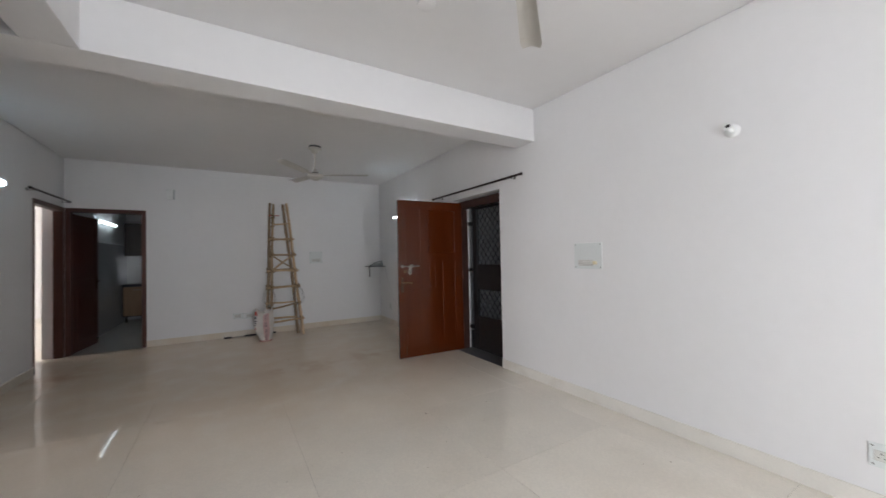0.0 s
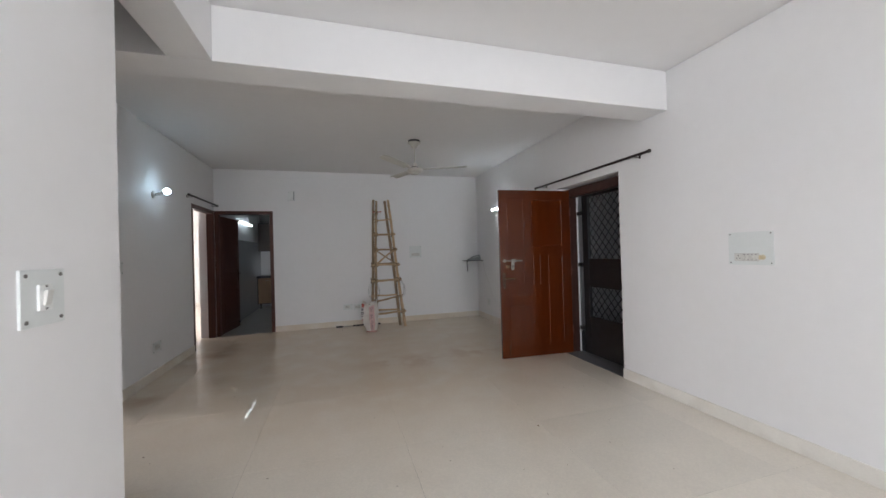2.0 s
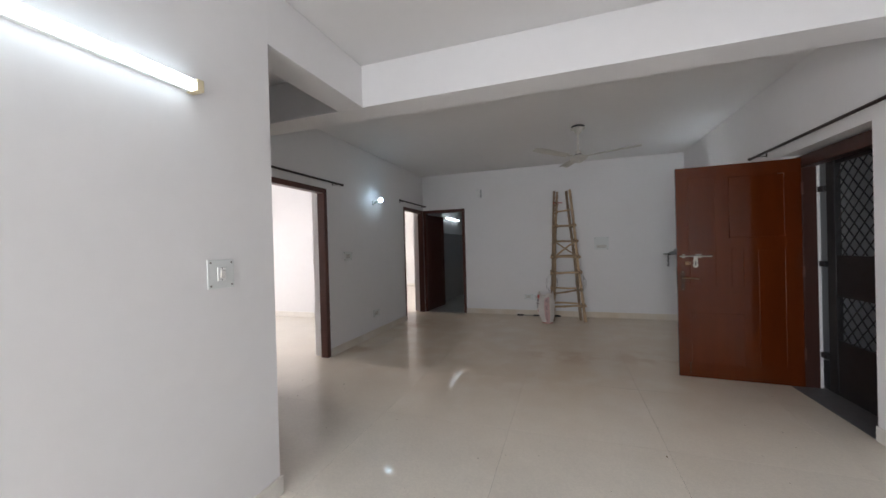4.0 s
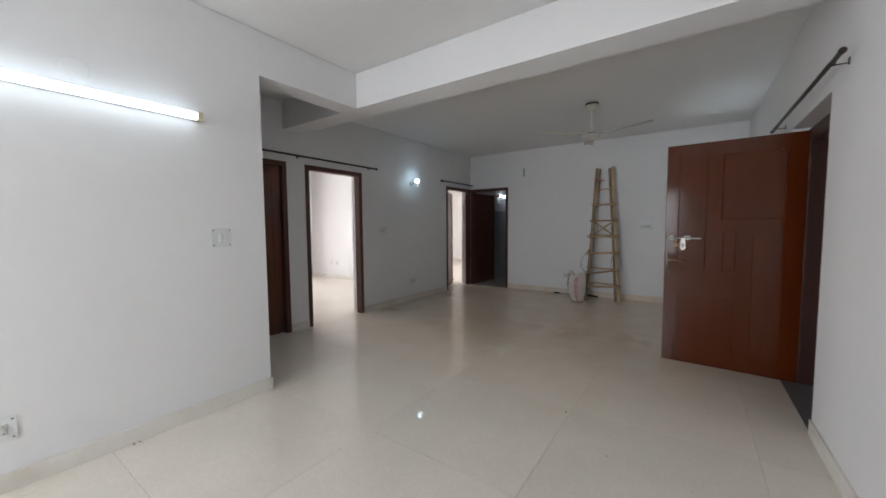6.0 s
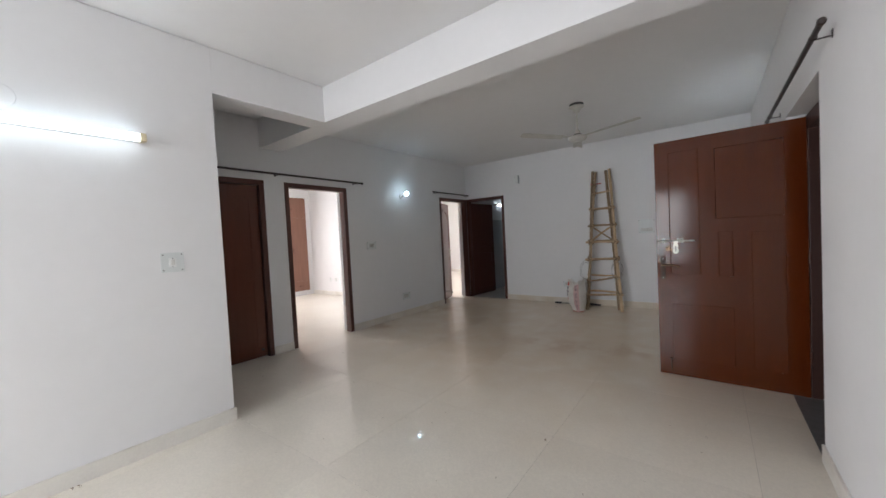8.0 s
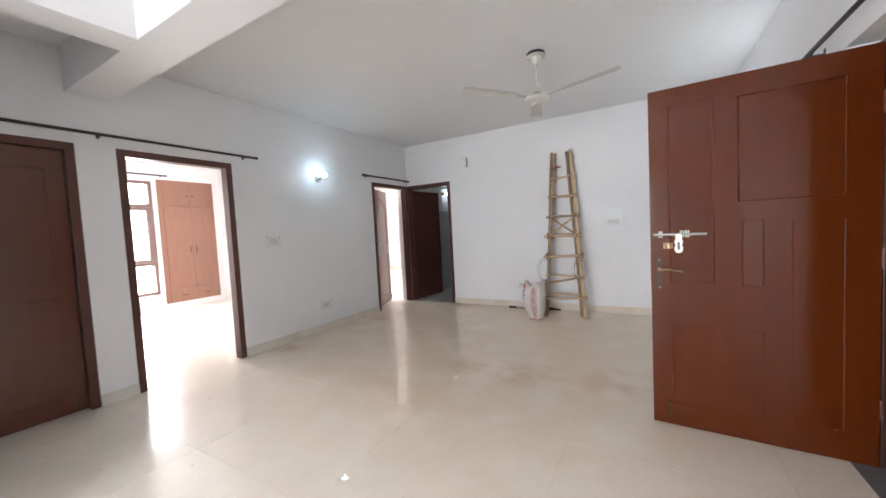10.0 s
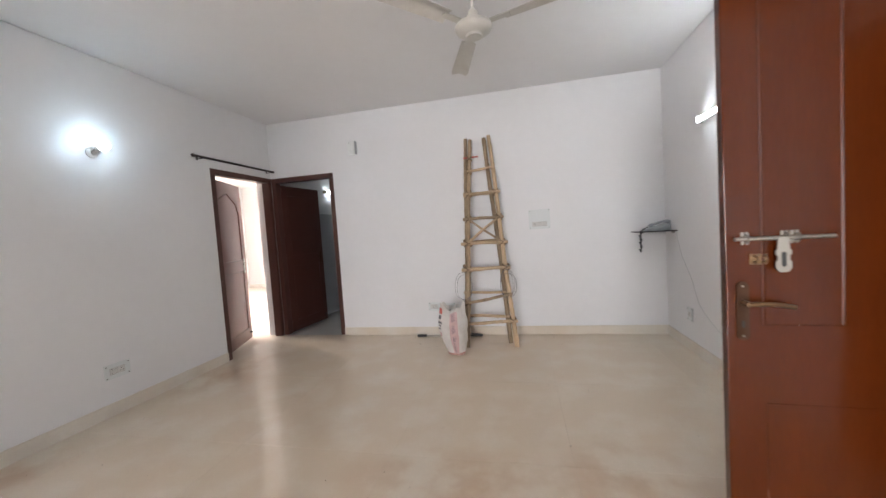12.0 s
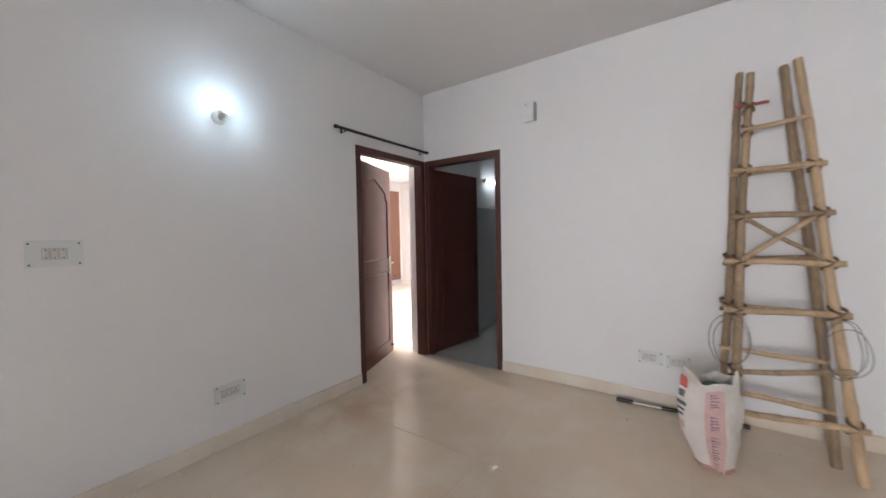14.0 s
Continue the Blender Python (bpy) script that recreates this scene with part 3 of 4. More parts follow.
for a, b, nm in ((0.012, 0.48, "kick_plate"), (0.85, 1.20, "lock_plate"), (1.97, 2.05, "top_rail")):
    part(nm, B((0.006, Y0 + 0.07, a), (0.039, Y1 - 0.10, b), 0.004), BLACK, grille)


def mesh_field(z0, z1):
    """Diamond mesh of flat bars between the plates."""
    bm = bmesh.new()
    step, y0, y1 = 0.105, Y0 + 0.07, Y1 - 0.10
    span = z1 - z0
    k = y0 - span
    while k < y1 + span:
        for way in (1, -1):
            pts = []
            for j in range(61):
                z = span * j / 60
                y = k + z * 0.9 if way > 0 else k + span - z * 0.9
                if y0 <= y <= y1:
                    pts.append((0.022 + way * 0.004, y, z0 + z))
            if len(pts) > 2:
                rod(bm, pts[0], pts[-1], 0.0048, seg=6)
        k += step
    part("diamond_mesh", bm, BLACK, grille)


mesh_field(0.48, 0.85)
mesh_field(1.20, 1.97)
for z in (0.31, 1.12, 1.78):
    part("hinge_block", B((-0.022, Y1 - 0.01, z - 0.024), (0.03, 4.457, z + 0.024), 0.005), BLACK, grille)

# ---------------------------------------------------------------- windows


def window(name, x, y0, y1, z0, z1, sashes, label):
    """A framed window in a wall across x: transom light on top, sashes between, fixed light below."""
    win = thing(name, pose(0, 0, 0), label, "window", kind="structure")
    w, d0, d1 = 0.055, x - 0.10, x - 0.03
    fr = part("window_frame", B((d0, y0, z0), (d1, y0 + w, z1), 0.003), WINFRAME, win)
    for lo, hi in (((d0, y1 - w, z0), (d1, y1, z1)), ((d0, y0 + w, z0), (d1, y1 - w, z0 + w)), ((d0, y0 + w, z1 - w), (d1, y1 - w, z1)),
                   ((d0, y0 + w, 0.90), (d1, y1 - w, 0.96)), ((d0, y0 + w, 2.02), (d1, y1 - w, 2.08))):
        part("bar", B(lo, hi, 0.003), WINFRAME, fr)
    step = (y1 - y0 - 2 * w) / sashes
    for i in range(sashes):
        a, b = y0 + w + i * step, y0 + w + (i + 1) * step
        sash = part("sash", B((d0 + 0.01, a + 0.003, 0.963), (d1 + 0.01, a + 0.055, 2.017), 0.003), WINFRAME, win)
        part("sash_stile", B((d0 + 0.01, b - 0.055, 0.963), (d1 + 0.01, b - 0.003, 2.017), 0.003), WINFRAME, sash)
        part("sash_rail", B((d0 + 0.01, a + 0.055, 0.963), (d1 + 0.01, b - 0.055, 1.02), 0.003), WINFRAME, sash)
        part("sash_rail", B((d0 + 0.01, a + 0.055, 1.96), (d1 + 0.01, b - 0.055, 2.017), 0.003), WINFRAME, sash)
        g = part("pane", B((x - 0.068, a + 0.055, 1.02), (x - 0.064, b - 0.055, 1.96)), PANE, sash)
        g.visible_shadow = False
    for c, d in ((z0 + w, 0.90), (2.08, z1 - w)):
        g = part("pane", B((x - 0.068, y0 + w, c), (x - 0.064, y1 - w, d)), PANE, win)
        g.visible_shadow = False
    part("window_sill", B((x - 0.03, y0 - 0.04, z0 - 0.03), (x + 0.03, y1 + 0.04, z0), 0.004), SKIRT, win)
    grill = part("window_grill", rod(bmesh.new(), (x - 0.17, y0, 1.2), (x - 0.17, y1, 1.2), 0.007), BLACK, win)
    for k in range(1, 9):
        yy = y0 + (y1 - y0) * k / 9
        part("grill_bar", rod(bmesh.new(), (x - 0.17, yy, z0), (x - 0.17, yy, z1), 0.006), BLACK, grill)
    return win


window("window_1", -6.50, 3.55, 5.13, 0.33, 2.52, 3, "brown framed bedroom window with bright daylight outside")
window("window_2", -6.60, 7.75, 9.45, 0.40, 2.45, 3, "brown framed bedroom window with bright daylight outside")
win = thing("window_3", pose(0, 0, 0), "brown framed glazed balcony door behind the walker", "window", kind="structure")
for lo, hi in (((-0.79, -2.76, 0.10), (-0.73, -2.68, 2.20)), ((0.83, -2.76, 0.10), (0.89, -2.68, 2.20)), ((-0.73, -2.76, 2.14), (0.83, -2.68, 2.20)),
               ((-0.73, -2.76, 0.10), (0.83, -2.68, 0.16)), ((0.02, -2.76, 0.16), (0.08, -2.68, 2.14))):
    part("window_frame", B(lo, hi, 0.003), WINFRAME, win)
for a, b in ((-0.73, 0.02), (0.08, 0.83)):
    g = part("pane", B((a, -2.722, 0.16), (b, -2.718, 2.14)), PANE, win)
    g.visible_shadow = False

# ---------------------------------------------------------------- things on the walls
NORTH, EAST, WEST = 0, -90, 90


def wall_board(name, x, y, z, turn, w, h, slots, label, category, paint=CLEAR, group="", depth=0.0065):
    """A cover plate with corner screws and its modules; slots are rows of (kind, x, z) from the plate's middle."""
    ob = thing(name, pose(x, y, z, 0, 0, turn), label, category, group)
    part("cover_plate", B((-w / 2, -depth, -h / 2), (w / 2, 0.0, h / 2), 0.0015), paint, ob)
    for sx in (-1, 1):
        for sz in (-1, 1):
            part("screw", rod(bmesh.new(), (sx * (w / 2 - 0.014), -depth - 0.002, sz * (h / 2 - 0.014)), (sx * (w / 2 - 0.014), -depth + 0.001, sz * (h / 2 - 0.014)), 0.0048, seg=10), SCREW, ob)
    low, high = min(s[1] for s in slots), max(s[1] for s in slots if s[0] != "knob")
    ends = {s[1]: 0.027 if s[0] == "socket" else 0.014 for s in slots}
    if len(slots) > 1:
        part("surround", B((low - ends[low], -depth - 0.0012, slots[0][2] - 0.027), (high + ends[high], -depth + 0.001, slots[0][2] + 0.027), 0.0005), GASKET, ob)
    for kind, px, pz in slots:
        if kind == "switch":
            big = len(slots) == 1
            sx, sz, rx, rz = (0.021, 0.031, 0.0105, 0.019) if big else (0.011, 0.022, 0.008, 0.012)
            sw = part("switch", B((px - sx, -depth - 0.005, pz - sz), (px + sx, -depth + 0.001, pz + sz), 0.002), PLASTIC if big else MODULE, ob)
            bm = bmesh.new()
            box(bm, (px - rx, -depth - 0.012, pz - rz), (px + rx, -depth - 0.004, pz + rz), 0.003)
            bmesh.ops.rotate(bm, verts=bm.verts[:], cent=(px, -depth - 0.006, pz), matrix=Matrix.Rotation(radians(9), 3, "X"))
            part("rocker", bm, MODULE, sw)
            for dz in (-sz + 0.004, sz - 0.004):
                part("rivet", rod(bmesh.new(), (px, -depth - 0.0062, pz + dz), (px, -depth - 0.004, pz + dz), 0.0028, seg=8), DARK, sw)
        elif kind == "socket":
            so = part("socket", B((px - 0.024, -depth - 0.004, pz - 0.024), (px + 0.024, -depth + 0.001, pz + 0.024), 0.003), MODULE, ob)
            for dx, dz, r in ((0, 0.011, 0.0042), (-0.010, -0.008, 0.0035), (0.010, -0.008, 0.0035)):
                part("hole", rod(bmesh.new(), (px + dx, -depth - 0.0046, pz + dz), (px + dx, -depth - 0.002, pz + dz), r, seg=10), DARK, so)
        elif kind == "knob":
            kn = part("regulator", rod(bmesh.new(), (px, -depth - 0.022, pz), (px, -depth, pz), 0.013, 0.017, 18), IVORY, ob, "yellowed fan regulator knob", smooth=True)
            part("pointer", B((px - 0.004, -depth - 0.032, pz - 0.016), (px + 0.004, -depth - 0.020, pz + 0.016), 0.002), IVORY, kn)
    return ob


wall_board("switch_plate", PIER, 1.602, 1.258, WEST, 0.135, 0.135, [("switch", 0.0, 0.0)], "square white switch plate with one rocker", "switch")
wall_board("switch_board", HALL_E, 2.298, 1.303, EAST, 0.285, 0.232,
           [("socket", -0.075, -0.062), ("switch", -0.035, -0.062), ("switch", -0.010, -0.062), ("switch", 0.015, -0.062), ("switch", 0.040, -0.062), ("knob", 0.078, -0.062)],
           "large pale switchboard with rockers and yellowed regulator", "switchboard")
wall_board("switch_board", HALL_W, 4.598, 1.267, WEST, 0.19, 0.124, [("switch", -0.028, 0), ("switch", 0.0, 0), ("switch", 0.028, 0)], "small pale switchboard with three rockers", "switchboard")
wall_board("socket_board", HALL_W, 5.335, 0.347, WEST, 0.19, 0.118, [("switch", -0.045, 0), ("switch", -0.020, 0), ("socket", 0.025, 0)], "low pale socket board with dark screws", "socket")
wall_board("switch_board", 1.327, HALL_N, 1.35, NORTH, 0.24, 0.225, [("socket", -0.055, -0.055), ("switch", -0.012, -0.055), ("switch", 0.015, -0.055), ("switch", 0.042, -0.055), ("switch", 0.069, -0.055)],
           "square pale switchboard beside the bamboo ladder", "switchboard")
wall_board("socket_board", 0.02, HALL_N, 0.355, NORTH, 0.17, 0.105, [("socket", -0.03, 0), ("switch", 0.025, 0)], "low pale socket board behind the sack", "socket")
wall_board("socket_board", 0.20, HALL_N, 0.345, NORTH, 0.16, 0.105, [("socket", -0.03, 0), ("switch", 0.025, 0)], "low pale socket board behind the sack", "socket")
wall_board("socket_board", HALL_E, 6.884, 0.345, EAST, 0.11, 0.13, [("socket", 0, 0)], "small low socket plate near the corner", "socket")
wall_board("socket_board", HALL_E, 5.836, 0.32, EAST, 0.15, 0.12, [("socket", -0.03, 0), ("switch", 0.03, 0)], "low pale socket plate with a telephone wire", "socket")
wall_board("socket_board", HALL_E, 0.608, 0.29, EAST, 0.15, 0.12, [("socket", -0.03, 0), ("switch", 0.03, 0)], "low pale socket plate above the skirting", "socket")
wall_board("socket_board", PIER, 0.515, 0.325, WEST, 0.15, 0.12, [("socket", -0.03, 0), ("switch", 0.03, 0)], "low pale socket plate above the skirting", "socket")
wall_board("socket_board", -6.50, 5.10, 0.20, WEST, 0.17, 0.10, [("socket", -0.04, 0), ("switch", 0.03, 0)], "low white socket board under the window", "socket")
wall_board("socket_board", -5.50, 6.35, 0.40, NORTH, 0.10, 0.10, [("socket", 0, 0)], "white socket plate on the bedroom wall", "socket")
wall_board("socket_board", -5.72, 6.35, 0.40, NORTH, 0.10, 0.10, [("switch", 0, 0)], "white socket plate on the bedroom wall", "socket")

# round blank cover on the pier wall
ob = thing("cover_disc", pose(PIER, 0.898, 2.209, 0, 0, WEST), "round white painted junction box cover", "junction box")
part("disc", lathe(bmesh.new(), [(0.062, 0), (0.062, 0.0035), (0.057, 0.005), (0.002, 0.005)], pose(0, 0, 0, 90)), PAINT, ob)
part("screw", rod(bmesh.new(), (-0.025, -0.004, 0.03), (-0.025, -0.002, 0.03), 0.005, seg=8), PAINT, ob)

# round box on the living room ceiling
ob = thing("ceiling_cup", pose(0.908, 2.083, TOP), "small round white cover on the ceiling", "ceiling cover")
part("cup", lathe(bmesh.new(), [(0.055, 0), (0.055, -0.012), (0.045, -0.018), (0.02, -0.022)]), CEIL, ob, smooth=True)


def tube_light(x, y, z, turn, length, glow, label, slim=1.0):
    """A batten with its glowing tube and end holders, centred at the point."""
    ob = thing("tube_light", pose(x, y, z, 0, 0, turn), label, "tube light")
    d = 0.055 if slim < 1 else 0.044
    h = 0.026 if slim < 1 else 0.022
    r = 0.011 if slim < 1 else 0.025
    part("batten", B((-length / 2 - 0.02, -d + 0.014, -h), (length / 2 + 0.02, 0.0, h), 0.004), PLASTIC, ob)
    part("tube", rod(bmesh.new(), (-length / 2, -d, 0.0), (length / 2, -d, 0.0), r, seg=20), glow, ob, "glowing cool white tube", smooth=True)
    for s in (-1, 1):
        part("end_holder", B((s * (length / 2 + 0.018) - 0.016, -d - r - 0.002, -h - 0.004), (s * (length / 2 + 0.018) + 0.016, 0.0, h + 0.004), 0.005), IVORY if slim == 1 else PLASTIC, ob)
    return ob


tube_light(PIER, 0.872, 2.082, WEST, 1.18, TUBEGLOW, "lit white tube light with yellowed end holders")
tube_light(HALL_E, 6.06, 2.072, EAST, 0.91, SLIMGLOW, "lit slim white tube light on the wall", 0.6)
tube_light(-2.14, 9.33, 2.08, WEST, 1.18, TUBEGLOW, "lit white tube light on the kitchen wall")


def bulb_holder(x, y, z, turn, lit, label):
    ob = thing("wall_lamp", pose(x, y, z, 0, 0, turn), label, "wall lamp")
    lean = pose(0, 0, 0, 90)
    part("base", lathe(bmesh.new(), [(0.042, 0), (0.042, 0.008), (0.034, 0.018), (0.025, 0.022)], lean), PLASTIC, ob, smooth=True)
    tip = Matrix.Translation((0, -0.018 - (0.012 if lit else 0), 0)) @ pose(0, 0, 0, 70)
    part("socket", lathe(bmesh.new(), [(0.019, 0), (0.020, 0.03), (0.024, 0.034), (0.024, 0.052), (0.018, 0.054)], tip), PLASTIC, ob, smooth=True)
    if lit:
        part("arm", rod(bmesh.new(), (0, -0.015, 0), (0, -0.040, 0.002), 0.017), PLASTIC, ob, smooth=True)
        part("bulb_neck", lathe(bmesh.new(), [(0.017, 0.05), (0.019, 0.062), (0.028, 0.082), (0.030, 0.088)], tip), PLASTIC, ob, smooth=True)
        part("bulb", lathe(bmesh.new(), [(0.030, 0.088), (0.034, 0.103), (0.035, 0.115), (0.032, 0.130), (0.022, 0.143), (0.008, 0.149)], tip), BULBGLOW, ob, "glowing cool white bulb", smooth=True)
    else:
        part("rim", lathe(bmesh.new(), [(0.026, 0.050), (0.026, 0.060), (0.014, 0.060), (0.014, 0.051)], tip), PLASTIC, ob, smooth=True)
        part("contact", lathe(bmesh.new(), [(0.013, 0.045), (0.013, 0.0575)], tip), DARK, ob)
    return ob


bulb_holder(HALL_W, 5.33, 2.08, WEST, True, "lit bulb in a white angled wall holder")
bulb_holder(HALL_E, 1.20, 2.09, EAST, False, "empty white angled bulb holder on the wall")

# door chime box
ob = thing("door_chime", pose(-0.912, HALL_N, 2.408), "small white door chime box with a dark slot", "door chime")
part("case", B((-0.058, -0.045, -0.085), (0.034, 0.0, 0.085), 0.008), PLASTIC, ob)
part("grille_strip", B((0.034, -0.038, -0.080), (0.050, 0.0, 0.080), 0.004), PHONE, ob, "dark grey side strip")
part("screw", rod(bmesh.new(), (-0.035, -0.047, 0.065), (-0.035, -0.044, 0.065), 0.004, seg=8), DARK, ob)


def curtain_rod(wall_x, out, y0, y1, z, brackets, label):
    ob = thing("curtain_rod", pose(0, 0, 0), label, "curtain rod")
    x = wall_x + out * 0.065
    part("pole", rod(bmesh.new(), (x, y0, z), (x, y1, z), 0.0125, seg=14), RODMAT, ob, smooth=True)
    for y, s in ((y0, -1), (y1, 1)):
        part("end_cap", lathe(bmesh.new(), [(0.015, -0.012), (0.0165, 0.0), (0.0165, 0.012), (0.011, 0.018)], Matrix.Translation((x, y, z)) @ pose(0, 0, 0, -90 * s)), RODMAT, ob, smooth=True)
    for y in brackets:
        bm = B((min(wall_x, x), y - 0.004, z - 0.018), (max(wall_x, x), y + 0.004, z - 0.013))
        box(bm, (min(wall_x, wall_x + out * 0.004), y - 0.010, z - 0.024), (max(wall_x, wall_x + out * 0.004), y + 0.010, z + 0.012))
        strand(bm, [(x + 0.015 * math.cos(a), y, z + 0.015 * math.sin(a)) for a in [radians(k * 30 - 180) for k in range(7)]], 0.003, 6)
        part("bracket", bm, RODMAT, ob)
    return ob


curtain_rod(HALL_W, 1, 2.10, 4.42, 2.218, (2.22, 3.09, 4.30), "long dark brown curtain rod over two doors")
curtain_rod(HALL_W, 1, 6.18, 7.37, 2.218, (6.28, 7.33), "short dark brown curtain rod over the corner door")
curtain_rod(HALL_E, -1, 3.06, 4.98, 2.195, (3.22, 4.80), "dark brown curtain rod over the entrance door")
curtain_rod(-6.50, 1, 3.35, 5.35, 2.635, (3.45, 5.28), "dark curtain rod above the bedroom window")

# brown meter box
ob = thing("meter_box", pose(HALL_E, 5.73, 1.75, 0, 0, EAST), "brown wall-mounted fuse box under the tube light", "fuse box")
part("case", B((-0.05, -0.035, -0.165), (0.07, 0, 0.165), 0.006), BOXBROWN, ob)
part("lid", B((-0.045, -0.042, -0.155), (0.064, -0.035, 0.155), 0.003), BOXBROWN, ob)
part("catch", B((0.048, -0.046, -0.02), (0.058, -0.042, 0.02), 0.002), STEEL, ob)

# corner shelf with telephone
ob = thing("corner_shelf", pose(HALL_E, HALL_N, 1.135), "thin dark smoked corner shelf", "shelf")
bm = bmesh.new()
curve = [(0, 0), (-0.345, 0)] + [(-0.345 + 0.05 * k / 5, -0.10 - 0.17 * math.sin(k * math.pi / 10)) for k in range(6)] + [(0, -0.30)]
top = [bm.verts.new((a, b, 0.010)) for a, b in curve]
low = [bm.verts.new((a, b, 0.0)) for a, b in curve]
bm.faces.new(top)
bm.faces.new(low[::-1])
for k in range(len(curve)):
    j = (k + 1) % len(curve)
    bm.faces.new((low[k], low[j], top[j], top[k]))
part("slab", bm, SMOKED, ob)
part("clip", B((-0.03, -0.24, -0.02), (0.0, -0.22, 0.0), 0.003), STEEL, ob)
part("clip", B((-0.25, -0.03, -0.02), (-0.23, 0.0, 0.0), 0.003), STEEL, ob)

ob = thing("telephone", pose(2.50, 7.26, 1.1452, 0, 0, 12), "grey desk telephone with its handset on the shelf", "telephone")
bm = bmesh.new()
for x0, x1, h0, h1 in ((-0.115, 0.105, 0.026, 0.070),):
    vs = [bm.verts.new(p) for p in ((x0, -0.085, 0), (x1, -0.085, 0), (x1, 0.085, 0), (x0, 0.085, 0), (x0, -0.085, h0), (x1, -0.085, h1), (x1, 0.085, h1), (x0, 0.085, h0))]
    for f in ((3, 2, 1, 0), (4, 5, 6, 7), (0, 1, 5, 4), (1, 2, 6, 5), (2, 3, 7, 6), (3, 0, 4, 7)):
        bm.faces.new([vs[k] for k in f])
bmesh.ops.bevel(bm, geom=bm.edges[:], offset=0.008, segments=3, affect="EDGES")
part("body", bm, PHONE, ob, smooth=True)
hs = part("handset", strand(bmesh.new(), [(-0.10, -0.045, 0.052), (-0.085, -0.045, 0.058), (-0.05, -0.045, 0.070), (0.0, -0.045, 0.084), (0.05, -0.045, 0.092), (0.09, -0.045, 0.092), (0.11, -0.045, 0.086)], [0.017, 0.020, 0.013, 0.012, 0.013, 0.020, 0.017], 12), PHONE, ob, "grey curved handset", smooth=True)
part("earpiece", rod(bmesh.new(), (0.098, -0.045, 0.070), (0.098, -0.045, 0.088), 0.021), PHONE, hs, smooth=True)
for i in range(3):
    for j in range(4):
        part("key", B((-0.09 + j * 0.026, 0.005 + i * 0.024, 0.034 + j * 0.0053), (-0.074 + j * 0.026, 0.020 + i * 0.024, 0.043 + j * 0.0053), 0.002), PLASTIC, ob)
coil = [(-0.11, -0.045, 0.045), (-0.15, -0.05, 0.03), (-0.178, -0.05, 0.015)]
for k in range(120):
    a = k * 0.62
    coil.append((-0.196 + 0.005 * math.sin(k * 0.16) + (0.008 + 0.004 * math.sin(k * 0.31)) * math.cos(a), -0.05 + 0.010 * math.sin(a), 0.004 - 0.215 * k / 119))
part("coiled_cord", strand(bmesh.new(), coil, 0.0048, 6), BLACK, ob, "black coiled telephone cord", smooth=True)

ob = thing("telephone_wire", pose(0, 0, 0), "thin grey telephone wire hanging down the wall", "wire")
part("cord", strand(bmesh.new(), [(2.58, 7.20, 1.150), (2.612, 7.14, 1.15), (2.632, 7.117, 1.12), (2.632, 7.06, 0.99), (2.632, 7.018, 0.895), (2.634, 6.92, 0.79), (2.632, 6.819, 0.69), (2.632, 6.76, 0.59), (2.632, 6.702, 0.492),
                                  (2.632, 6.59, 0.42), (2.632, 6.476, 0.367), (2.632, 6.286, 0.296), (2.632, 6.12, 0.305), (2.632, 6.02, 0.33), (2.628, 5.90, 0.345), (2.622, 5.85, 0.33)], 0.0011, 6), PHONE, ob, smooth=True)

# ---------------------------------------------------------------- ceiling fans


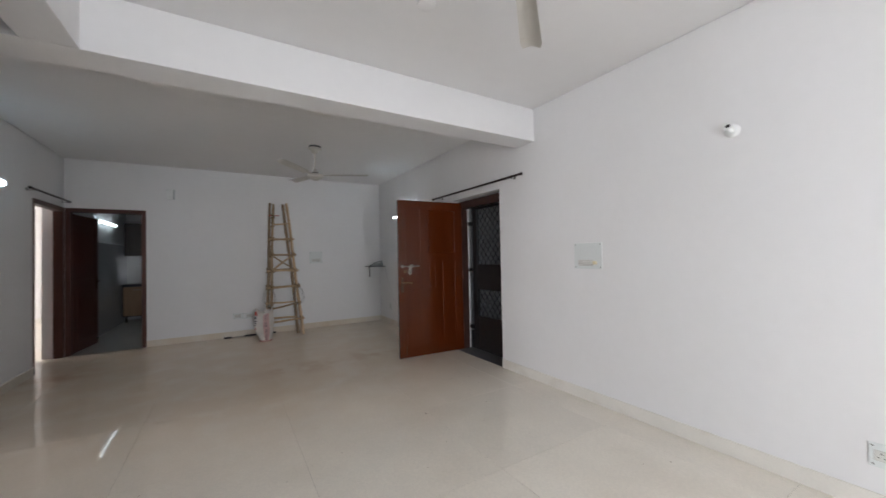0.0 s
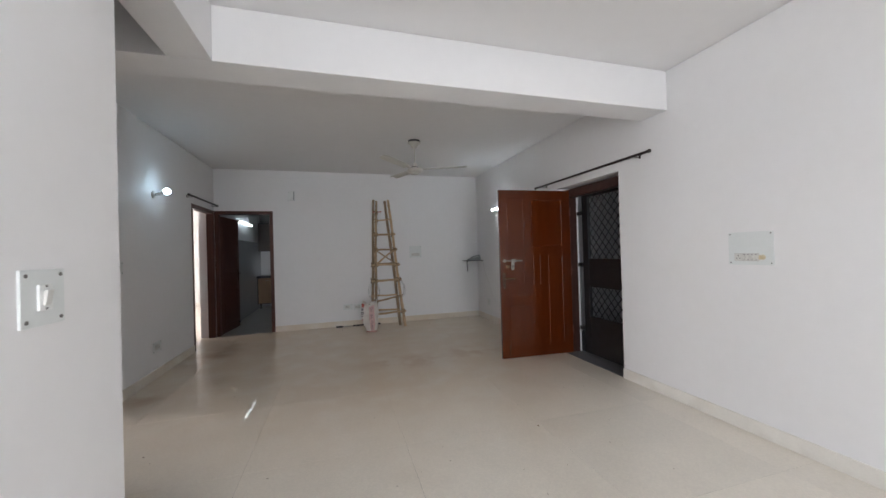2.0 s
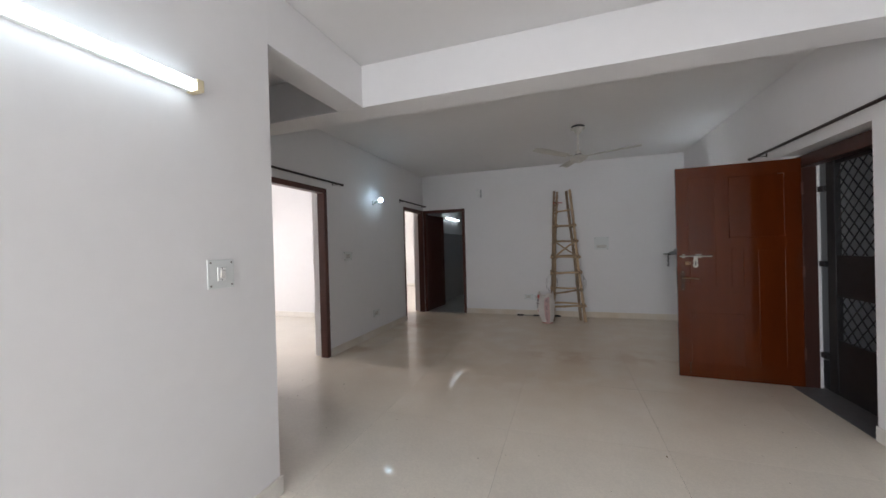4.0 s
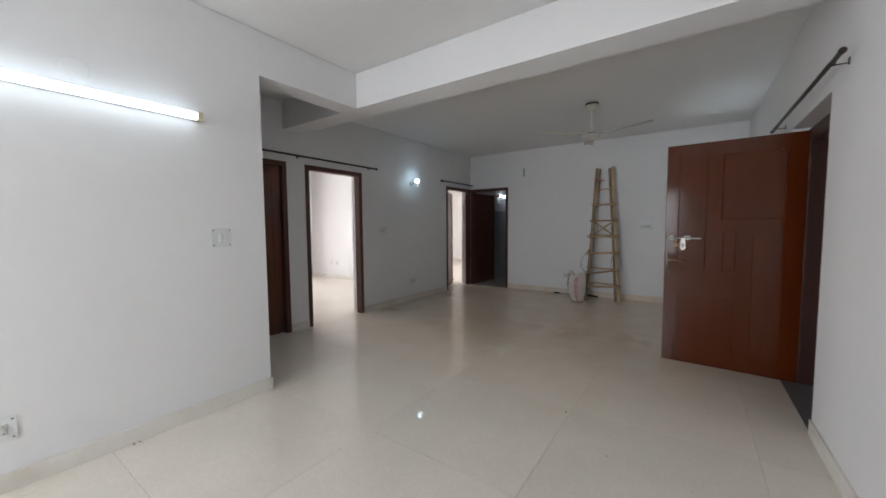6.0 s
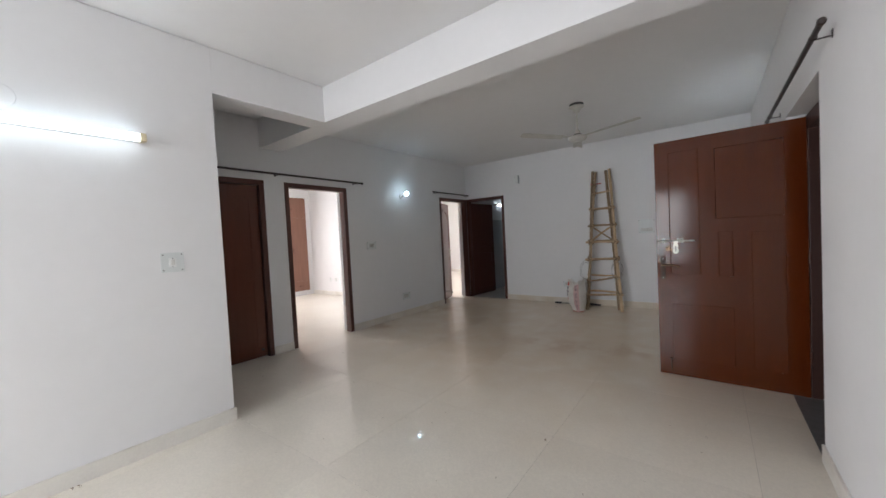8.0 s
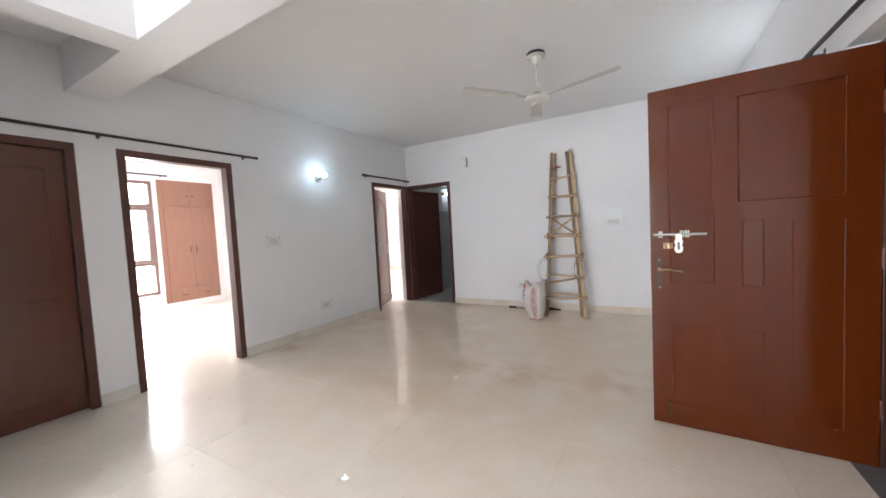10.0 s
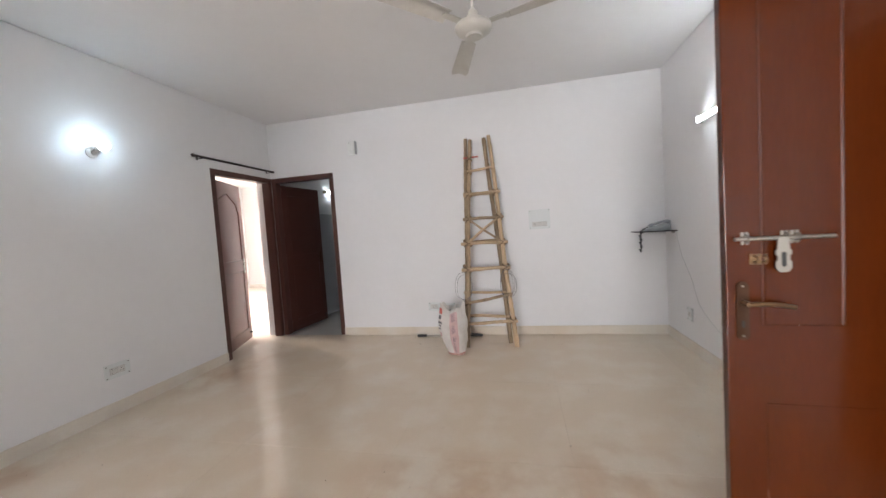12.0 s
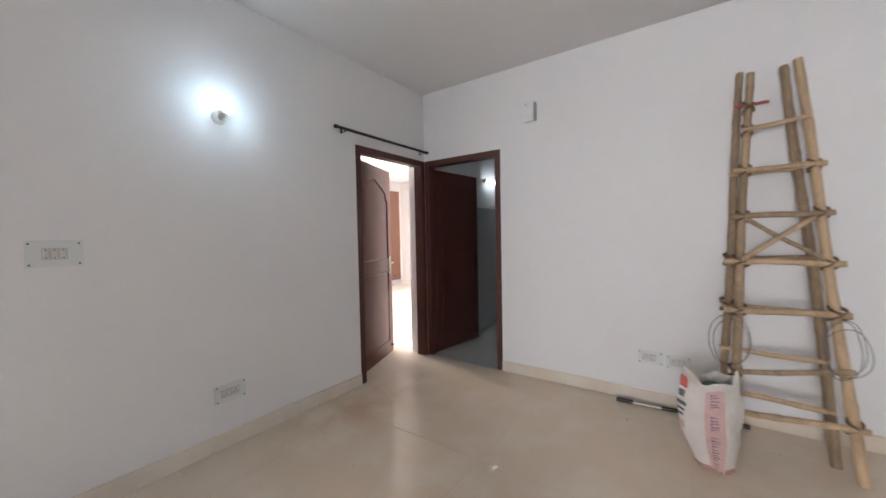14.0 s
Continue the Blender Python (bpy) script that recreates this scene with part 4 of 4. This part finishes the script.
def ceiling_fan(x, y, first, drop, label):
    """A three-blade fan; drop is how far its collar hangs under the ceiling."""
    ob = thing("ceiling_fan", pose(x, y, TOP), label, "ceiling fan", "ceiling fans")
    part("canopy", lathe(bmesh.new(), [(0.060, -0.026), (0.086, -0.027), (0.090, -0.032), (0.087, -0.038), (0.058, -0.044), (0.050, -0.060), (0.040, -0.086), (0.026, -0.100), (0.014, -0.106)]), FANPAINT, ob, smooth=True)
    # dark ring drawn in for the shade in the gap above the canopy
    part("ceiling_ring", lathe(bmesh.new(), [(0.078, 0.0), (0.082, -0.006), (0.080, -0.0265)]), DARK, ob, "dark ring standing for the shaded gap under the ceiling")
    part("down_rod", rod(bmesh.new(), (0, 0, -0.08), (0, 0, -drop + 0.02), 0.010), FANPAINT, ob, smooth=True)
    part("cup", lathe(bmesh.new(), [(0.013, -drop + 0.062), (0.026, -drop + 0.050), (0.037, -drop + 0.010), (0.037, -drop + 0.002)]), FANPAINT, ob, smooth=True)
    part("collar", lathe(bmesh.new(), [(0.046, -drop + 0.004), (0.050, -drop - 0.002), (0.048, -drop - 0.012)]), DARK, ob, "dark collar over the motor", smooth=True)
    part("motor", lathe(bmesh.new(), [(0.036, -drop - 0.008), (0.085, -drop - 0.016), (0.104, -drop - 0.028), (0.108, -drop - 0.046), (0.100, -drop - 0.062), (0.070, -drop - 0.078), (0.050, -drop - 0.084), (0.046, -drop - 0.096), (0.016, -drop - 0.102)]), FANPAINT, ob, smooth=True)
    for k in range(3):
        a = pose(0, 0, -drop - 0.030, 0, 0, first + 120 * k) @ pose(0, 0, 0, 0, -2.5, 0)
        bm = bmesh.new()
        rows = 11
        ring = []
        for i in range(rows):
            t = i / (rows - 1)
            r = 0.185 + 0.525 * t
            w = (0.046 + 0.018 * t) * (1 if t < 0.95 else 0.80)
            tilt = radians(12 - 5 * t)
            ring.append([bm.verts.new((r, s * w * math.cos(tilt), s * w * math.sin(tilt) + c - 0.010 * abs(s) + 0.004)) for s, c in ((-1, 0), (-0.5, 0.004), (0, 0.005), (0.5, 0.004), (1, 0), (1, -0.003), (0.5, 0.001), (0, 0.002), (-0.5, 0.001), (-1, -0.003))])
        for p, q in zip(ring, ring[1:]):
            for j in range(10):
                bm.faces.new((p[j], p[(j + 1) % 10], q[(j + 1) % 10], q[j]))
        bm.faces.new(ring[0][::-1])
        bm.faces.new(ring[-1])
        blade = part("blade", bm, FANPAINT, ob, smooth=True, at=a)
        part("blade_bracket", B((0.080, -0.022, -0.006), (0.215, 0.022, 0.0), 0.002), FANPAINT, blade)
    return ob


ceiling_fan(0.897, 5.265, -14, 0.365, "dusty ivory three-blade ceiling fan")
ceiling_fan(0.90, 1.267, 41.8, 0.295, "ivory three-blade ceiling fan in the living area")

# ---------------------------------------------------------------- bamboo ladder
ladder = thing("bamboo_ladder", pose(0, 0, 0), "folded double bamboo ladder lashed with jute and leaning", "ladder")
rng = random.Random(5)


def cane(name, a, b, r0, r1, owner=ladder):
    """A bamboo pole with swollen nodes and a slight crook."""
    a, b = Vector(a), Vector(b)
    n = max(3, int((b - a).length / 0.035))
    d = (b - a).normalized()
    u = d.cross(Vector((0.3, 1, 0.2))).normalized()
    pts, rad = [], []
    nodes = max(2, int((b - a).length / 0.24))
    ph = rng.random() * 0.6
    for i in range(n + 1):
        t = i / n
        wob = 0.006 * math.sin(t * 7 + ph * 9) * min(1, (b - a).length)
        pts.append(a + (b - a) * t + u * wob)
        f = (t * nodes + ph) % 1
        rad.append((r0 + (r1 - r0) * t) * (1.0 + (0.13 if f < 0.08 or f > 0.95 else 0.0) + 0.03 * rng.uniform(-1, 1)))
    return part(name, strand(bmesh.new(), pts, rad, 10), BAMBOO, owner, smooth=True)


FL, FLT = Vector((0.475, 6.935, 0.0)), Vector((0.580, 7.350, 2.325))
FR, FRT = Vector((1.003, 6.950, 0.0)), Vector((0.800, 7.345, 2.350))
BL, BLT = Vector((0.435, 7.170, 0.0)), Vector((0.535, 7.375, 2.350))
BR, BRT = Vector((0.945, 7.085, 0.0)), Vector((0.748, 7.372, 2.335))
cane("rail", FL, FLT, 0.025, 0.021)
cane("rail", FR, FRT, 0.025, 0.022)
cane("rail", BL, BLT, 0.025, 0.020)
cane("rail", BR, BRT, 0.026, 0.023)


def on(a, b, z):
    return a + (b - a) * (z / b.z)


def rung(a, at_, b, bt, za, zb, over0, over1, r=0.016, y=-0.03):
    p, q = on(a, at_, za), on(b, bt, zb)
    d = (q - p).normalized()
    p, q = p - d * over0 + Vector((0, y, 0)), q + d * over1 + Vector((0, y, 0))
    return cane("rung", p, q, r, r * 0.92)


for za, zb, o0, o1, r in ((0.255, 0.275, 0.03, 0.05, 0.018), (0.475, 0.555, 0.02, 0.03, 0.016), (0.838, 0.848, 0.07, 0.05, 0.020), (1.128, 1.125, 0.08, 0.06, 0.019),
                          (1.402, 1.406, 0.06, 0.05, 0.018), (1.690, 1.688, 0.06, 0.05, 0.017), (1.950, 1.975, 0.02, 0.02, 0.015)):
    rung(FL, FLT, FR, FRT, za, zb, o0, o1, r)
for z, r in ((0.29, 0.017), (0.555, 0.015), (0.83, 0.015), (1.14, 0.016), (1.68, 0.015)):
    rung(BL, BLT, BR, BRT, z, z + 0.005, 0.03, 0.02, r, y=-0.012)
cane("brace", on(FL, FLT, 1.38) + Vector((0.02, -0.02, 0)), on(FR, FRT, 1.14) + Vector((-0.02, -0.045, 0)), 0.013, 0.012)
cane("brace", on(FL, FLT, 1.14) + Vector((0.0, -0.055, 0)), on(FR, FRT, 1.385) + Vector((-0.03, -0.02, 0)), 0.016, 0.014)
part("stub", rod(bmesh.new(), (0.50, 7.31, 2.115), (0.672, 7.325, 2.122), 0.009), REDPRINT, ladder, "short reddish tie stick")
for a, at_, z, r in ((FL, FLT, 1.128, 0.040), (FL, FLT, 0.838, 0.036), (FL, FLT, 1.402, 0.030), (FR, FRT, 0.85, 0.036), (FR, FRT, 1.125, 0.032), (FR, FRT, 1.405, 0.030), (FL, FLT, 0.475, 0.030),
                     (FR, FRT, 0.28, 0.030), (FL, FLT, 1.69, 0.028), (FR, FRT, 1.69, 0.028), (FL, FLT, 1.95, 0.026), (BL, BLT, 0.835, 0.036), (BL, BLT, 1.13, 0.033), (FL, FLT, 2.10, 0.027)):
    c = on(a, at_, z)
    bm = bmesh.new()
    pts = []
    for k in range(64):
        t = k / 63
        w = 0.62 * k
        pts.append((c.x + r * math.cos(w), c.y - 0.012 + r * math.sin(w), z + 0.045 * math.sin(w * 0.5 + 0.6) * (0.6 + 0.4 * rng.random())))
    strand(bm, pts, 0.0066, 5)
    part("lashing", bm, ROPE, ladder, smooth=True)
for cx, cy, cz, rx, rz in ((0.465, 6.985, 0.665, 0.098, 0.155), (0.472, 6.975, 0.655, 0.082, 0.140), (0.940, 7.00, 0.685, 0.078, 0.150), (0.932, 6.985, 0.672, 0.066, 0.158), (0.950, 6.99, 0.66, 0.086, 0.132)):
    part("wire_loop", strand(bmesh.new(), [(cx + rx * math.cos(k * math.tau / 40), cy + 0.02 * math.sin(k * 0.47 + cz * 9), cz + rz * math.sin(k * math.tau / 40)) for k in range(40)], 0.0021, 6, True), WIRE, ladder, "loop of grey binding wire", smooth=True)

# ---------------------------------------------------------------- sack and roller
sack = thing("putty_sack", pose(0.360, 6.755, 0.0, 0, 0, -20), "half-empty white printed putty sack standing open", "sack")


def sack_point(a, v, out=0.0):
    """A point on the sack's skin: a is the angle round it, v runs from floor to rim."""
    c, s = math.cos(a), math.sin(a)
    p = 4.2
    k = (abs(c) ** p + abs(s) ** p) ** (-1 / p)
    low, high = min(1, v / 0.45), max(0, (v - 0.55) / 0.45)
    low, high = low * low * (3 - 2 * low), high * high * (3 - 2 * high)
    wx = 0.082 + 0.050 * low - 0.012 * high
    wy = 0.062 + 0.042 * low - 0.016 * high
    w = Vector((k * c * wx, k * s * wy, 0))
    crease = noise.noise(Vector((c * 2.2, s * 2.2, v * 4.0))) * 0.018 + noise.noise(Vector((c * 7, s * 7, v * 11 + 5))) * 0.006
    n = Vector((c, s, 0))
    w += n * (crease + out)
    rim = 0.500 + 0.030 * math.sin(2 * a + 0.8) + 0.018 * math.sin(5 * a)
    return Vector((w.x + 0.03 * (1 - v) ** 2, w.y + 0.015 * v, 0.004 + v * rim))


def skin(a0, a1, v0, v1, out, na, nv, closed=False):
    bm = bmesh.new()
    rows = [[bm.verts.new(sack_point(a0 + (a1 - a0) * i / na, v0 + (v1 - v0) * j / nv, out)) for i in range(na if closed else na + 1)] for j in range(nv + 1)]
    for p, q in zip(rows, rows[1:]):
        for i in range(len(p) if closed else len(p) - 1):
            j = (i + 1) % len(p)
            bm.faces.new((p[i], p[j], q[j], q[i]))
    return bm, rows


bm, rows = skin(0, math.tau, 0, 1, 0, 64, 30, True)
bm.faces.new(rows[0][::-1])
inner = rows[-1]
for drop, shrink in ((-0.004, 0.965), (0.05, 0.93), (0.10, 0.90)):
    nxt = [bm.verts.new(Vector((v.co.x * shrink, v.co.y * shrink, v.co.z - drop))) for v in inner]
    for i in range(64):
        j = (i + 1) % 64
        bm.faces.new((inner[i], inner[j], nxt[j], nxt[i]))
    inner = nxt
bm.faces.new(inner)
part("bag", bm, SACK, sack, smooth=True)
FRONT = -math.pi / 2
bm, _ = skin(FRONT + 0.10, FRONT + 0.72, 0.03, 0.93, 0.0025, 12, 30)
part("print_band", bm, PINK, sack, "faded pink printed band", smooth=True)
letters = random.Random(4)
v = 0.06
while v < 0.90:
    if not (0.42 < v < 0.47 or 0.66 < v < 0.71):
        far = 0.50 + letters.uniform(-0.05, 0.06)
        strokes = [(v, v + 0.026, 0.30, 0.335), (v + letters.uniform(0.004, 0.016), 0.0, 0.33, far)]
        for v0, v1, a0, a1 in strokes:
            bm, _ = skin(FRONT + a0, FRONT + a1, v0, v1 or v0 + 0.009, 0.005, 4, 2)
            part("print_bar", bm, VIOLET, sack, smooth=True)
    v += 0.034
for v0, v1, a0, a1, ink in ((0.80, 0.92, -1.05, -0.55, REDPRINT), (0.70, 0.77, -1.02, -0.58, INK), (0.62, 0.66, -1.06, -0.50, INK), (0.56, 0.59, -1.03, -0.55, INK), (0.50, 0.53, -1.06, -0.62, INK), (0.36, 0.44, -1.0, -0.66, PINK)):
    bm, _ = skin(FRONT + a0, FRONT + a1, v0, v1, 0.0035, 6, 3)
    part("print_bar", bm, ink, sack, smooth=True)
bm, _ = skin(0, math.tau, 0.0, 0.045, 0.0018, 48, 3, True)
part("hem", bm, REDDUST, sack, "pinkish stitched bottom hem", smooth=True)
bm = bmesh.new()
bmesh.ops.create_icosphere(bm, subdivisions=3, radius=0.06, matrix=Matrix.Translation((0.03, 0.0, 0.43)) @ Matrix.Diagonal((1.2, 0.8, 0.75, 1)))
for v in bm.verts:
    v.co += Vector((0.02, 0.02, 0.02)) * noise.noise(v.co * 30)
part("rag", bm, RUBBISH, sack, "crumpled dark green rag inside", smooth=True)

ob = thing("roller_handle", pose(-0.20, 7.305, 0.0, 0, 0, 2.5), "dark extension pole lying by the skirting", "pole")
part("pole", rod(bmesh.new(), (0.10, 0, 0.014), (0.31, 0, 0.014), 0.0115), STEEL, ob, "dull steel middle tube", smooth=True)
part("grip", rod(bmesh.new(), (0, 0, 0.0175), (0.115, 0, 0.0165), 0.0165), BLACK, ob, smooth=True)
part("sleeve", rod(bmesh.new(), (0.30, 0, 0.016), (0.62, 0, 0.018), 0.014), BLACK, ob, smooth=True)
part("tip", rod(bmesh.new(), (0.615, 0, 0.024), (0.80, -0.02, 0.016), 0.022, 0.014), BLACK, ob, smooth=True)

# ---------------------------------------------------------------- built-in wardrobes


def wardrobe(x, y0, y1, z0, z1, label):
    """A recessed cupboard front: loft doors, two tall doors and a drawer, facing +x."""
    ob = thing("wardrobe", pose(x, 0, 0), label, "wardrobe")
    part("body", B((-0.55, y0 + 0.002, z0 + 0.002), (-0.006, y1 - 0.002, z1 - 0.002)), WARDROBE, ob)
    fill = y0 + 0.08
    part("side_panel", B((-0.006, y0, z0), (0.012, fill, z1), 0.002), WARDROBE, ob)
    mid = (fill + y1) / 2
    part("drawer", B((-0.006, fill + 0.006, z0), (0.016, y1, 0.375), 0.003), WARDROBE, ob)
    for a, b in ((fill + 0.006, mid - 0.002), (mid + 0.002, y1)):
        d = part("door", B((-0.006, a, 0.385), (0.016, b, 2.03), 0.003), WARDROBE, ob)
        e = b - 0.05 if b < y1 else a + 0.05
        part("handle", strand(bmesh.new(), [(0.016, e, 1.10), (0.045, e, 1.12), (0.045, e, 1.22), (0.016, e, 1.24)], 0.006, 8), BRONZE, d, smooth=True)
        f = part("loft_door", B((-0.006, a, 2.04), (0.016, b, z1), 0.003), WARDROBE, ob)
        part("knob", rod(bmesh.new(), (0.016, e, 2.26), (0.04, e, 2.26), 0.010, 0.015), BRONZE, f, smooth=True)
    for y in (fill + 0.25, y1 - 0.25):
        part("drawer_pull", strand(bmesh.new(), [(0.016, y - 0.05, 0.25), (0.04, y - 0.04, 0.25), (0.04, y + 0.04, 0.25), (0.016, y + 0.05, 0.25)], 0.005, 8), BRONZE, ob, smooth=True)


wardrobe(-6.50, 5.20, 6.22, 0.12, 2.56, "built-in orange-brown wooden wardrobe beside the window")
wardrobe(-6.60, 10.2, 11.92, 0.12, 2.60, "built-in orange-brown wooden wardrobe in the far bedroom")

# ---------------------------------------------------------------- kitchen
for i in range(4):
    x0 = -2.12 + 0.56 * i
    ob = thing("base_cabinet", pose(x0, 11.08, 0), "wooden laminate base cabinet under the dark worktop", "cabinet", "kitchen cabinets")
    part("carcass", B((0.002, -0.55, 0.13), (0.556, 0.0, 0.80)), DARKLAM, ob)
    for k in range(2):
        part("leg", rod(bmesh.new(), (0.06 + 0.44 * k, -0.45, 0.0), (0.06 + 0.44 * k, -0.45, 0.13), 0.02), DARKLAM, ob)
    d = part("door", B((0.03, -0.575, 0.15), (0.53, -0.55, 0.78), 0.003), LAMINATE, ob)
    part("handle", rod(bmesh.new(), (0.20, -0.60, 0.72), (0.36, -0.60, 0.72), 0.006), STEEL, d)
    ob = thing("wall_cabinet", pose(x0, 11.08, 0), "dark brown wall cabinet over the worktop", "cabinet", "kitchen cabinets")
    part("carcass", B((0.002, -0.32, 1.47), (0.556, 0.0, 2.20)), DARKLAM, ob)
    d = part("door", B((0.01, -0.34, 1.62), (0.55, -0.32, 2.19), 0.003), DARKLAM, ob)
    part("handle", rod(bmesh.new(), (0.46, -0.36, 1.66), (0.46, -0.36, 1.80), 0.006), STEEL, d)
ob = thing("worktop", pose(-2.125, 11.08, 0.80), "black granite kitchen worktop", "worktop")
part("slab", B((0, -0.60, 0), (2.9, 0, 0.04), 0.004), THRESH, ob)

# ---------------------------------------------------------------- floor tiles of the hall and living area
X0, Y0T, PITCH, JOINT = 0.29, 2.99, 1.025, 0.0015
shared = {}
xs = [HALL_W] + [X0 + PITCH * k for k in range(-2, 3) if HALL_W + 0.05 < X0 + PITCH * k < HALL_E - 0.05] + [HALL_E]
ys = [HALL_S] + [Y0T + PITCH * k for k in range(-6, 6) if HALL_S + 0.05 < Y0T + PITCH * k < HALL_N - 0.05] + [HALL_N]
for a, b in zip(xs, xs[1:]):
    for c, d in zip(ys, ys[1:]):
        left = max(a, -1.06) if d < 1.98 else a
        if b - left < 0.02:
            continue
        w, h = b - left - JOINT, d - c - JOINT
        key = (round(w, 3), round(h, 3))
        if key not in shared:
            bm = B((-w / 2, -h / 2, -0.012), (w / 2, h / 2, 0.0))
            bmesh.ops.bevel(bm, geom=[e for e in bm.edges if all(v.co.z > -0.001 for v in e.verts)], offset=0.0005, segments=1, affect="EDGES")
            me = bpy.data.meshes.new("tile")
            bm.to_mesh(me)
            bm.free()
            me.materials.append(TILE)
            shared[key] = me
        ob = new("tile", shared[key])
        ob.parent = floor
        ob.location = ((left + b) / 2, (c + d) / 2, 0.0)

# ---------------------------------------------------------------- crumbs of plaster and dirt on the floor
rng = random.Random(11)
bm = bmesh.new()
for k in range(150):
    near_wall = rng.random() < 0.35
    x = rng.uniform(-2.0, 2.5)
    y = rng.uniform(6.9, 7.35) if near_wall else rng.uniform(1.0, 7.0)
    if x < PIER + 0.05 and y < PIER_N + 0.05:
        continue
    r = rng.uniform(0.0012, 0.0032) * (1.9 if rng.random() < 0.10 else 1)
    made = bmesh.ops.create_icosphere(bm, subdivisions=1, radius=r, matrix=Matrix.Translation((x, y, r * 0.45)) @ pose(0, 0, 0, 0, 0, rng.uniform(0, 180)) @ Matrix.Diagonal((rng.uniform(0.8, 2.0), 1, 0.55, 1)))
for k in range(6):
    r = rng.uniform(0.002, 0.005)
    bmesh.ops.create_icosphere(bm, subdivisions=1, radius=r, matrix=Matrix.Translation((PIER + T + rng.uniform(0.006, 0.03), 1.05 + rng.uniform(-0.025, 0.025), r * 0.4)) @ pose(0, 0, 0, 0, 0, rng.uniform(0, 180)) @ Matrix.Diagonal((rng.uniform(0.8, 1.8), 1, 0.6, 1)))
tagged(part("floor_crumbs", bm, ROPE), "scattered tiny dark crumbs on the floor", "debris", kind="stuff")
